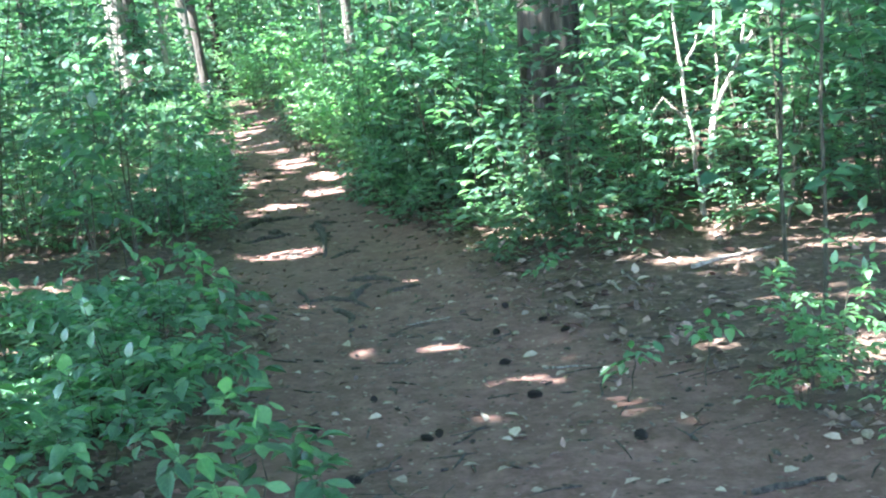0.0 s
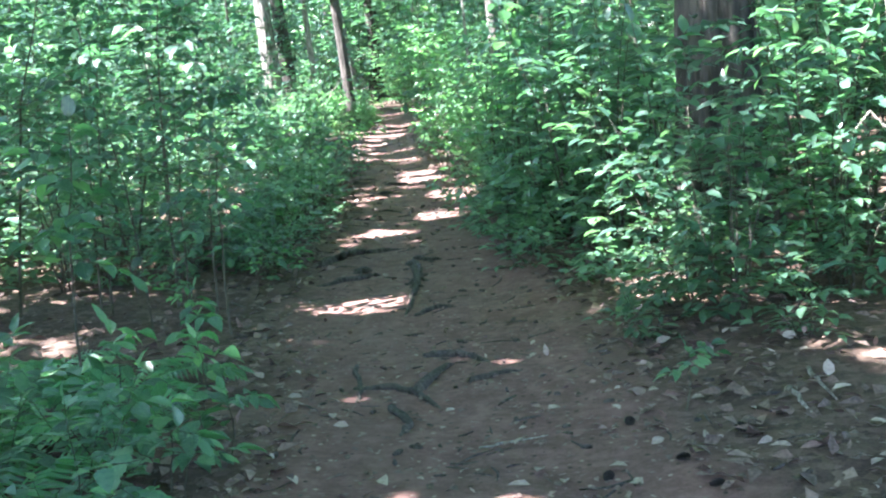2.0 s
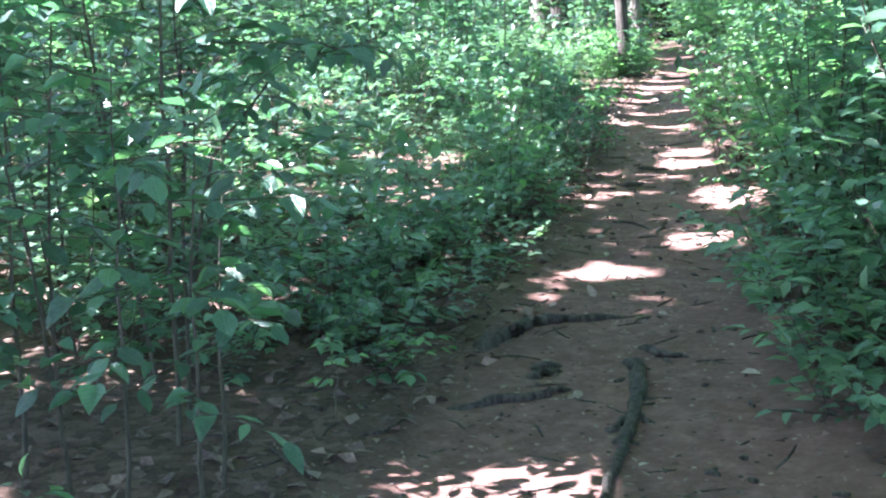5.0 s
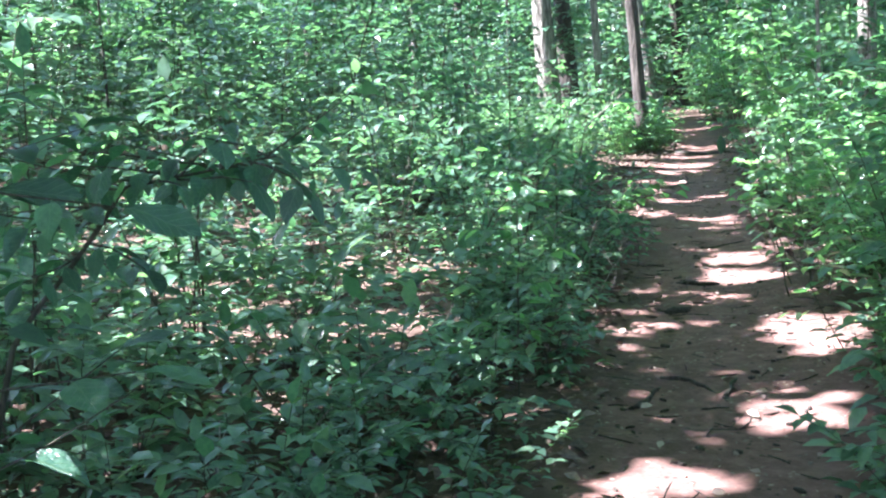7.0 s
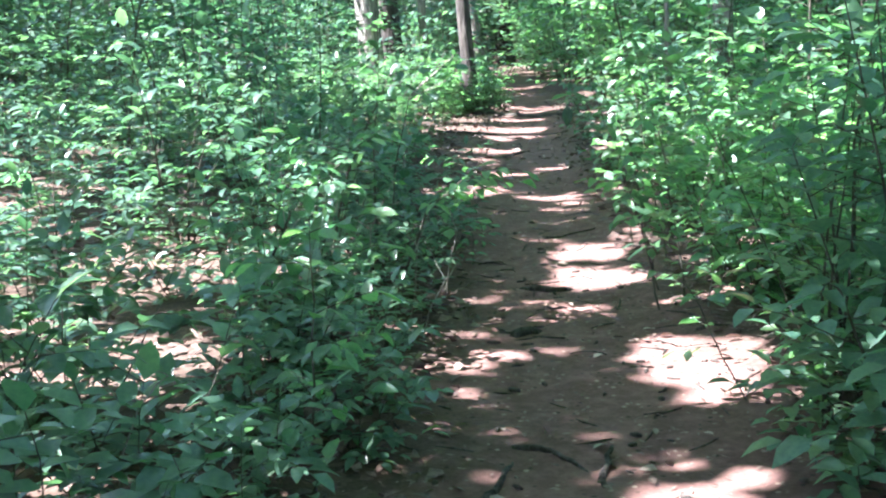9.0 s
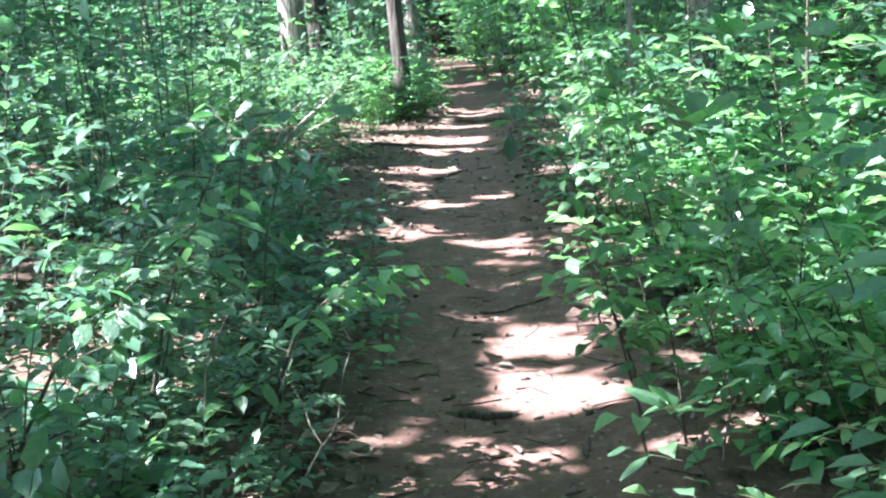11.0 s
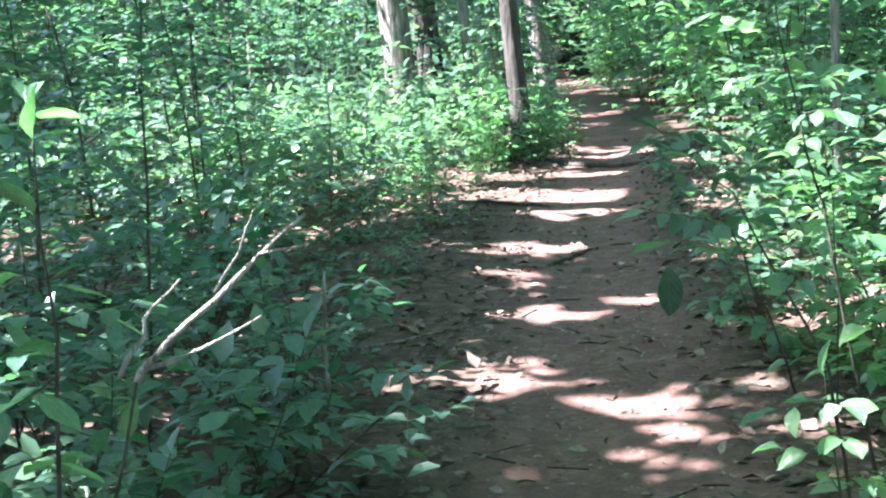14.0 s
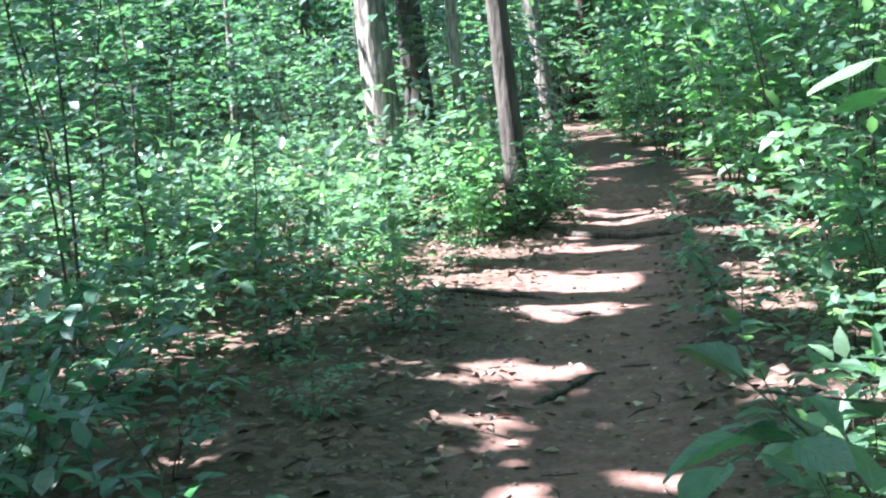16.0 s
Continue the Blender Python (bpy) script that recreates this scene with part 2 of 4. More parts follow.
class Shape:
    """Gathers vertices and faces of one mesh."""

    def __init__(self):
        self.v, self.f, self.n = [], [], 0

    def add(self, verts, faces):
        self.f.extend([tuple(i + self.n for i in f) for f in faces])
        self.v.extend(verts)
        self.n += len(verts)

    def tube(self, points, radii, sides=5, cap=False):
        pts = [Vector(p) for p in points]
        verts, faces = [], []
        for i, p in enumerate(pts):
            t = (pts[min(i + 1, len(pts) - 1)] - pts[max(i - 1, 0)]).normalized()
            a = t.cross(Vector((0.31, 0.95, 0.05)) if abs(t.y) < 0.9 else Vector((1, 0, 0.1))).normalized()
            b = t.cross(a)
            for k in range(sides):
                u = 2 * math.pi * k / sides
                verts.append(p + (a * math.cos(u) + b * math.sin(u)) * radii[i])
        for i in range(len(pts) - 1):
            for k in range(sides):
                faces.append((i * sides + k, i * sides + (k + 1) % sides, (i + 1) * sides + (k + 1) % sides, (i + 1) * sides + k))
        if cap:
            faces += [tuple(range(sides - 1, -1, -1)), tuple((len(pts) - 1) * sides + k for k in range(sides))]
        self.add(verts, faces)

    def mesh(self, name, mat, smooth=True):
        me = bpy.data.meshes.new(name)
        me.from_pydata([tuple(p) for p in self.v], [], self.f)
        me.materials.append(mat)
        if smooth:
            me.polygons.foreach_set("use_smooth", [True] * len(me.polygons))
        return me


def part(name, me, parent, label=""):
    ob = new(name, me)
    ob.parent = parent
    return tagged(ob, label)


LEAF_FULL = ([(0, 0, 0), (.28, .46, .10), (.66, .38, .05), (1, 0, -.12), (.66, -.38, .05), (.28, -.46, .10), (.3, 0, .02), (.68, 0, -.02)],
             [(0, 6, 1), (0, 5, 6), (1, 6, 7, 2), (6, 5, 4, 7), (2, 7, 3), (7, 4, 3)])
LEAF_HALF = ([(0, 0, 0), (.35, .48, .10), (1, 0, -.10), (.35, -.48, .10), (.5, .0, .0)],
             [(0, 4, 1), (1, 4, 2), (0, 3, 4), (4, 3, 2)])
LEAF_PLAIN = ([(0, 0, 0), (.45, .45, .06), (1, 0, -.08), (.45, -.45, .06)], [(0, 2, 1), (0, 3, 2)])


def leaf_mesh(name, leaves, template, mat):
    """One mesh of many leaves: rows of place, direction, up, length, width."""
    tv = np.array(template[0])
    P = np.array([l[0] for l in leaves], float)
    D = np.array([l[1] for l in leaves], float)
    U = np.array([l[2] for l in leaves], float)
    L = np.array([l[3] for l in leaves], float)[:, None, None]
    W = np.array([l[4] for l in leaves], float)[:, None, None]
    D /= np.linalg.norm(D, axis=1)[:, None] + 1e-9
    S = np.cross(U, D)
    S /= np.linalg.norm(S, axis=1)[:, None] + 1e-9
    N = np.cross(D, S)
    V = P[:, None] + D[:, None] * (tv[None, :, :1] * L) + S[:, None] * (tv[None, :, 1:2] * W) + N[:, None] * (tv[None, :, 2:] * L)
    k = len(tv)
    me = bpy.data.meshes.new(name)
    faces = [tuple(i + a * k for i in f) for a in range(len(leaves)) for f in template[1]]
    me.from_pydata(V.reshape(-1, 3).tolist(), [], faces)
    me.materials.append(mat)
    me.polygons.foreach_set("use_smooth", [True] * len(faces))
    return me


def wander(rng, start, way, length, steps, bend, lift=0.0):
    p, d = Vector(start), Vector(way).normalized()
    out = [p.copy()]
    for _ in range(steps):
        d = (d + Vector((rng.uniform(-bend, bend), rng.uniform(-bend, bend), rng.uniform(-bend, bend) + lift))).normalized()
        p = p + d * (length / steps)
        out.append(p.copy())
    return out


def along(points, u):
    f = u * (len(points) - 1)
    i = min(int(f), len(points) - 2)
    return points[i].lerp(points[i + 1], f - i), (points[i + 1] - points[i]).normalized()


def leafy_twig(rng, leaves, pts, size, count, droop=0.15, aspect=0.55):
    """Alternate leaves along a twig, mostly level, with one at its tip."""
    for k in range(count):
        u = (k + 1) / count
        p, d = along(pts, min(u, 0.999))
        side = Vector((-d.y, d.x, 0))
        side = side.normalized() if side.length > 0.05 else Vector((1, 0, 0))
        s = 1 if k % 2 else -1
        way = d if k == count - 1 else d * rng.uniform(0.3, 0.9) + side * s * rng.uniform(0.6, 1.1)
        way = Vector(way) + Vector((0, 0, rng.uniform(-0.3, 0.16) - droop * 0.8))
        up = Vector((rng.gauss(0, 0.22), rng.gauss(0, 0.22), 1))
        l = size * rng.uniform(0.65, 1.2)
        leaves.append((p, way, up, l, l * aspect * rng.uniform(0.85, 1.15)))


def build_shrub(name, seed, height, spread, stems, twigs, per_twig, size, mat, template, label, category="shrub", bare=0.05, twig_len=0.35, trunk=0.008, aspect=0.55, lean=0.5, split=True, woody=True):
    """A many-stemmed woody plant: stems, side twigs, and leaves in level sprays."""
    rng = random.Random(seed)
    root = tagged(new(name), label, category)
    fine, leaves = Shape(), []
    for s in range(stems):
        a = 2 * math.pi * (s + rng.uniform(-0.3, 0.3)) / stems
        out = spread * rng.uniform(0.25, 1.0) * lean if stems > 1 else 0.08
        h = height * rng.uniform(0.6, 1.0) if s else height
        way = Vector((math.cos(a) * out, math.sin(a) * out, h))
        base = Vector((math.cos(a) * 0.04 * (stems > 1), math.sin(a) * 0.04 * (stems > 1), -0.04))
        pts = wander(rng, base, way, way.length, 6, 0.13, 0.01)
        r0 = trunk * (h / height) ** 0.5
        wood = Shape() if split else fine
        wood.tube(pts, [r0 * (1 - 0.75 * i / 6) for i in range(7)], 5 if split else 3)
        if split:
            part("stem", wood.mesh("stem", TWIG), root)
        for k in range(twigs):
            u = bare + (1 - bare) * (k + rng.random()) / twigs
            p, d = along(pts, min(u, 0.99))
            b = rng.uniform(0, 2 * math.pi)
            tl = twig_len * rng.uniform(0.6, 1.25) * (1.15 - 0.5 * u)
            tp = wander(rng, p, Vector((math.cos(b), math.sin(b), rng.uniform(0.0, 0.55))), tl, 2 if split else 1, 0.2, -0.06)
            if woody:
                fine.tube(tp, [r0 * 0.35, r0 * 0.25, r0 * 0.12] if split else [r0 * 0.4, r0 * 0.15], 3)
            leafy_twig(rng, leaves, tp, size, per_twig, aspect=aspect)
        leafy_twig(rng, leaves, pts[-3:], size, per_twig, aspect=aspect)
    tagged(part("twig", fine.mesh("twig", TWIG), root), kind="stuff")
    tagged(part("foliage", leaf_mesh("foliage", leaves, template, mat), root), kind="stuff")
    return root


def joined(name, entries, label, category):
    """One object of kind stuff out of many (plant, pose) pairs."""
    verts, faces, slots, mats, n = [], [], [], [], 0
    cache = {}
    for source, m in entries:
        for o in source.children_recursive:
            if o.data not in cache:
                co = np.empty(len(o.data.vertices) * 3)
                o.data.vertices.foreach_get("co", co)
                if o.data.materials[0] not in mats:
                    mats.append(o.data.materials[0])
                cache[o.data] = (co.reshape(-1, 3), [tuple(p.vertices) for p in o.data.polygons], mats.index(o.data.materials[0]))
            co, polys, slot = cache[o.data]
            a = np.array(m)
            verts.append(co @ a[:3, :3].T + a[:3, 3])
            faces.extend([tuple(i + n for i in f) for f in polys])
            slots.extend([slot] * len(polys))
            n += len(co)
    me = bpy.data.meshes.new(name)
    me.from_pydata(np.concatenate(verts).tolist(), [], faces)
    for m in mats:
        me.materials.append(m)
    me.polygons.foreach_set("material_index", slots)
    me.polygons.foreach_set("use_smooth", [True] * len(faces))
    return tagged(new(name, me), label, category, kind="stuff")


PLANTED = []


def put(source, x, y, scale=1.0, turn=0.0, tilt=0.0, group="", sink=0.0):
    """Sets a copy of a plant on the ground."""
    m = pose(x, y, ground_z(x, y) - sink, tilt, 0, turn) @ Matrix.Scale(scale, 4)
    ob = copy_thing(source, m)
    if group:
        tagged(ob, group=group)
    PLANTED.append((x, y))
    return ob


def retire(sources):
    """Takes the patterns away once their copies stand."""
    for s in sources:
        for o in (*s.children_recursive, s):
            bpy.data.objects.remove(o)


# ---- forest trees ----


def build_tree(name, seed, trunk_r, height, crown_base, crown_r, leaves_n, mat, label, leaf=0.16, ridges=0.05, sides=20, leaning=(0.0, 0.0), clumps=26):
    """A forest tree: furrowed tapered trunk, limbs, and a broken crown of leaf clumps."""
    rng = random.Random(seed)
    root = tagged(new(name), label, "tree")
    sh = Shape()
    rings = 44 if sides > 15 else 14
    line = []
    for i in range(rings + 1):
        z = -0.15 + (height * 0.92 + 0.15) * (i / rings) ** 1.5
        w = 0.10 * height / 12
        line.append(Vector((leaning[0] * z + w * noise.noise((z * 0.22, seed, 0)) * min(1, z / 3), leaning[1] * z + w * noise.noise((z * 0.22, seed, 7)) * min(1, z / 3), z)))
    verts, faces = [], []
    for i, p in enumerate(line):
        flare = 1 + 0.55 * math.exp(-max(p.z, 0) / (1.6 * trunk_r + 0.05))
        r = trunk_r * flare * max(0.12, 1 - 0.85 * max(p.z, 0) / height)
        for k in range(sides):
            u = 2 * math.pi * k / sides
            g = 1 + ridges * noise.noise((math.cos(u) * 3.2, math.sin(u) * 3.2, p.z * 0.5 + seed)) + ridges * 0.9 * noise.noise((math.cos(u) * 8, math.sin(u) * 8, p.z * 1.0 + seed))
            verts.append(p + Vector((math.cos(u), math.sin(u), 0)) * r * g)
    for i in range(rings):
        for k in range(sides):
            faces.append((i * sides + k, i * sides + (k + 1) % sides, (i + 1) * sides + (k + 1) % sides, (i + 1) * sides + k))
    sh.add(verts, faces)
    part("trunk", sh.mesh("trunk", mat), root)
    limbs, leaves = Shape(), []
    for c in range(clumps):
        u = crown_base / height + (0.97 - crown_base / height) * (c + rng.random()) / clumps
        i = min(range(len(line)), key=lambda j: abs(line[j].z - u * height * 0.92))
        a = rng.uniform(0, 2 * math.pi)
        reach = crown_r * rng.uniform(0.45, 1.0) * (1.1 - 0.6 * abs(u - 0.55))
        pts = wander(rng, line[i], Vector((math.cos(a), math.sin(a), rng.uniform(0.15, 0.6))), reach, 5, 0.16)
        r = max(0.012, trunk_r * 0.28 * (1.1 - u))
        limbs.tube(pts, [r, r * 0.8, r * 0.6, r * 0.45, r * 0.3, r * 0.15], 3)
        for _ in range(leaves_n // clumps):
            p, d = along(pts, rng.uniform(0.35, 0.999))
            off = Vector((rng.gauss(0, 0.55), rng.gauss(0, 0.55), rng.gauss(0, 0.28))) * crown_r * 0.28
            l = leaf * rng.uniform(0.6, 1.3)
            leaves.append((p + off, (rng.uniform(-1, 1), rng.uniform(-1, 1), rng.uniform(-0.5, 0.2)), (rng.gauss(0, 0.5), rng.gauss(0, 0.5), 1), l, l * 0.62))
    tagged(part("limb", limbs.mesh("limb", mat), root), kind="stuff")
    tagged(part("crown", leaf_mesh("crown", leaves, LEAF_PLAIN, LEAF_CANOPY), root), kind="stuff")
    return root


def stand(ob, x, y, turn=0):
    ob.matrix_basis = pose(x, y, ground_z(x, y), 0, 0, turn)
    PLANTED.append((x, y))


stand(build_tree("oak_tree", 11, 0.215, 17, 6.5, 4.2, 3200, BARK_PALE, "tall broadleaf tree with pale ridged bark, sunlit on one side", ridges=0.12, sides=40, leaning=(-0.05, 0)), -7.98, 33.0)
stand(build_tree("oak_tree", 17, 0.19, 16, 6.5, 3.8, 2400, BARK_DARK, "dark-barked tree close behind a paler trunk", ridges=0.1, sides=32, leaning=(-0.05, 0)), -7.95, 34.4)
stand(build_tree("slim_tree", 12, 0.115, 13, 5.5, 2.6, 2200, BARK_BROWN, "slim dark-barked tree leaning beside the trail", ridges=0.07, sides=28, leaning=(-0.085, 0)), -5.40, 29.45)
stand(build_tree("slim_tree", 13, 0.085, 12, 5.5, 2.4, 1800, BARK_PALE, "thin grey-barked tree among undergrowth", sides=16, leaning=(-0.06, 0)), -7.05, 33.3)
stand(build_tree("slim_tree", 14, 0.18, 14, 6, 2.8, 2200, BARK_PALE, "leaning tree with pale patches on brown bark", ridges=0.07, sides=28, leaning=(-0.12, 0)), -7.85, 42.0)
stand(build_tree("forest_tree", 15, 0.19, 15, 6, 3.2, 2200, BARK_DARK, "dark trunk standing behind the trail's bend", sides=24, leaning=(-0.04, 0)), -8.35, 48.5)
stand(build_tree("slim_tree", 18, 0.026, 8, 4, 1.6, 700, BARK_PALE, "thin pale-barked tree among shrubs", sides=16, leaning=(-0.03, 0)), -2.02, 22.4)
stand(build_tree("slim_tree", 19, 0.085, 10, 4.5, 1.8, 900, BARK_PALE, "slim rough-barked grey tree among shrubs", ridges=0.25, sides=40, leaning=(-0.01, 0)), -1.5, 21.3)
stand(build_tree("pine_tree", 16, 0.26, 19, 7, 3.6, 3200, BARK_PINE, "thick tree with deeply furrowed brown bark beside the trail", ridges=0.3, sides=72), 0.90, 11.3)

patterns = [build_tree("forest_tree", 30 + i, 0.07 + 0.03 * i, 12 + i, 5.0 + 0.5 * i, 2.6 + 0.25 * i, 650, BARK_DARK if i % 3 else BARK_PALE,
                       "forest tree with a slender trunk and high leafy crown", sides=14, leaning=(0.02 * (i - 2), 0.01), clumps=14, leaf=0.2) for i in range(5)]
young = [build_tree("young_tree", 50 + i, 0.035 + 0.01 * i, 6 + i, 1.3 + 0.3 * i, 1.7 + 0.2 * i, 520, BARK_DARK,
                    "young understorey tree with thin trunk and leafy boughs", leaf=0.13, sides=8, leaning=(0.03 * (i - 1), 0.02), clumps=16) for i in range(4)]
rng = random.Random(77)


def grow_woods(kinds, count, left_gap, gap, apart, smin, smax, group, y0=-14, y1=78, most=999):
    spots = []
    for _ in range(count):
        x, y = rng.uniform(-34, 26), rng.uniform(y0, y1)
        if len(spots) >= most or not (x < edge_left(y) - (left_gap if -4 < y < 40 else 2.6) or x > edge_right(y) + (gap if 0 < y < 36 else 2.6)) or math.hypot(x, y) < 3.0:
            continue
        if any(math.hypot(x - a, y - b) < apart for a, b in spots):
            continue
        spots.append((x, y))
        put(rng.choice(kinds), x, y, rng.uniform(smin, smax), rng.uniform(0, 360), group=group)


grow_woods(patterns, 1600, 12.5, 4.6, 3.8, 0.8, 1.25, "tall trees of the woods", most=130)
grow_woods(young, 1800, 7.5, 3.6, 2.8, 0.8, 1.3, "young trees of the woods", y0=8, y1=70, most=190)
retire(patterns + young)

# ---- leaf canopy added above the view to shape the sun, open over these: x, y, half widths of each lit place on the floor ----
SUN_TRAIL = [(-0.12, 6.34, 0.1, 0.07), (0.58, 3.9, 0.12, 0.08),
             (-1.51, 15.6, 0.3, 0.24), (-1.45, 15.1, 0.18, 0.2), (-1.43, 13.78, 0.26, 0.2), (-1.97, 13.67, 0.1, 0.08), (-1.27, 14.13, 0.13, 0.08), (-1.37, 9.76, 0.3, 0.26), (-1.75, 12.95, 0.16, 0.09), (-1.95, 12.7, 0.14, 0.1),
             (-2.09, 17.1, 0.31, 0.28), (-2.27, 18.05, 0.24, 0.1), (-2.25, 17.42, 0.2, 0.07), (-2.21, 17.73, 0.18, 0.13), (-2.53, 18.28, 0.2, 0.07), (-2.03, 18.5, 0.12, 0.1)]
SUN_TRAIL += [(-4.6, 29.85, 0.8, 0.5), (-4.45, 26.25, 0.75, 0.4), (-4.19, 27.79, 0.32, 0.16), (-4.13, 25.24, 0.38, 0.14), (-3.95, 23.7, 0.42, 0.13), (-3.08, 22.08, 0.16, 0.12),
              (-3.4, 20.45, 0.24, 0.14), (-2.74, 20.23, 0.22, 0.08), (-2.63, 19.89, 0.14, 0.13), (-3.55, 21.8, 0.26, 0.12), (-3.21, 19.29, 0.08, 0.05), (-3.39, 20.83, 0.17, 0.07),
              (-2.63, 23.4, 0.28, 0.14), (-5.45, 33.4, 0.35, 0.5), (-5.6, 35.2, 0.6, 0.4), (-4.75, 28.4, 0.3, 0.14)]
SUN_VERGE = [(-3.28, 9.12, 0.2, 0.2), (-2.76, 9.06, 0.27, 0.16), (-6.49, 23.5, 0.34, 0.22), (-7.6, 44.0, 2.5, 3.0), (-6.9, 33.4, 1.2, 0.8), (-7.0, 42.4, 0.8, 0.8),
             (-5.5, 27.6, 1.1, 0.7), (2.9, 9.7, 0.9, 0.55), (2.0, 7.6, 0.5, 0.1), (1.7, 5.1, 0.4, 0.3), (-1.2, 18.1, 0.35, 0.35), (-0.5, 17.2, 0.4, 0.35), (-1.1, 19.3, 0.5, 0.5),
             (-1.2, 16.8, 0.3, 0.3), (-4.6, 17.2, 0.8, 0.8), (-3.9, 14.6, 0.7, 0.9), (-1.45, 16.5, 0.25, 0.2), (-1.6, 17.4, 0.2, 0.2), (-0.7, 14.4, 0.3, 0.3), (-2.2, 16.2, 0.25, 0.14), (-2.25, 16.6, 0.15, 0.1), (-2.4, 15.68, 0.22, 0.18), (-2.82, 16.05, 0.25, 0.2), (-2.42, 17.42, 0.15, 0.1), (-2.6, 15.2, 0.2, 0.2), (-3.3, 15.2, 0.3, 0.25), (-1.7, 18.05, 0.25, 0.2), (-1.5, 19.6, 0.3, 0.3), (-3.75, 20.35, 0.3, 0.16), (-4.0, 20.9, 0.25, 0.1),
              (-2.35, 16.1, 0.2, 0.15), (-2.7, 16.5, 0.25, 0.15), (-2.9, 15.7, 0.25, 0.2), (-2.5, 16.9, 0.15, 0.1), (-2.95, 16.9, 0.2, 0.15), (-2.4, 15.3, 0.15, 0.2), (-3.2, 16.4, 0.2, 0.2),
              (-2.0, 12.45, 0.2, 0.15), (-2.3, 12.2, 0.2, 0.1), (-2.6, 12.9, 0.2, 0.15), (-2.2, 13.3, 0.15, 0.12), (-2.4, 14.0, 0.15, 0.2)]
MOTTLED = [(-0.58, 6.38, 0.26, 0.24), (0.25, 5.7, 0.3, 0.3), (0.42, 5.0, 0.4, 0.25), (-1.75, 12.8, 0.5, 0.45), (-2.6, 16.55, 0.3, 0.26), (-2.15, 17.85, 0.35, 0.2), (-2.1, 16.4, 0.3, 0.14), (-2.1, 18.4, 0.4, 0.14), (-3.3, 20.5, 0.6, 0.5),
           (-3.5, 21.8, 0.5, 0.2), (-3.0, 20.35, 0.8, 0.4), (-2.7, 19.3, 0.6, 0.4), (-2.5, 20.1, 0.5, 0.5), (-4.3, 23.5, 0.8, 0.4), (-4.2, 31.5, 0.9, 0.9), (2.4, 9.4, 1.0, 0.8), (1.9, 7.7, 0.9, 0.3), (-2.45, 12.17, 0.25, 0.08), (-2.4, 15.2, 0.3, 0.4), (-1.3, 15.4, 0.5, 0.5), (-1.9, 14.3, 0.6, 0.4)]


def in_patch(x, y):
    """In one of the clear gaps of the leaf roof, with a ragged edge."""
    edge = 1.0 + 0.9 * noise.noise((x * 5, y * 8, 4)) + 0.6 * noise.noise((x * 11, y * 17, 14))
    for a, b, u, v in SUN_TRAIL:
        if abs(y - b) < 1.6 * v and ((x - a) / u) ** 2 + ((y - b) / v) ** 2 < edge:
            return True
    if y > 10.5 and edge_left(y) - 0.5 < x < edge_right(y) + 0.3 and noise.noise((x * 0.9, y * 1.1, 51)) + noise.noise((x * 8, y * 13, 47)) > 0.66:
        return True
    for a, b, u, v in MOTTLED:
        if ((x - a) / u) ** 2 + ((y - b) / v) ** 2 < 1 and noise.noise((x * 7, y * 12, 43)) > 0.17:
            return True
    return False


def lit_place(x, y):
    # The layer stays closed here, to keep the saplings in shade.
    if 9.0 < y < 10.6 and -2.5 < x < -1.75:
        return False
    for a, b, u, v in SUN_VERGE:
        if ((x - a) / u) ** 2 + ((y - b) / v) ** 2 < 1.3 + 0.8 * noise.noise((x * 3, y * 3, 4)):
            return True
    if edge_left(y) - 0.3 < x < edge_right(y) + 0.2:
        return noise.noise((x * 1.4, y * 3.2, 31)) + 0.7 * noise.noise((x * 4, y * 7, 33)) > (0.7 if y < 9 else 0.62 if y < 18 else 0.58)
    side = 0.02 if x > edge_right(y) or y > 19 else 0.1
    if 15.5 < y < 19.5 and x > edge_right(y):
        side = 0.12
    if y > 24.5 and x < edge_left(y):
        side = -0.25
    if x < edge_left(y) - 4:
        side = -0.38
    if y < 8.3 or (8.3 <= y < 11.5 and -3.6 < x < 0):
        side = 0.18 if x < -1 and y > 8.3 else 0.3 if x < -1 else 0.42
    elif 14.5 < y < 18.2 and edge_left(y) - 2 < x < edge_left(y):
        side = -0.1
    elif y < 14.5 and edge_left(y) - 4 < x < edge_left(y):
        side = 0.0
    elif y < 16 and x > edge_right(y):
        side = 0.36 if y < 11 else 0.24 if y < 13 else 0.12
    elif 18.2 < y < 23.8 and edge_left(y) - 3.2 < x < edge_left(y):
        side = 0.36
    return noise.noise((x * 0.9, y * 0.9, 12)) + 0.5 * noise.noise((x * 2.6, y * 2.6, 17)) > side


CELL = 0.06


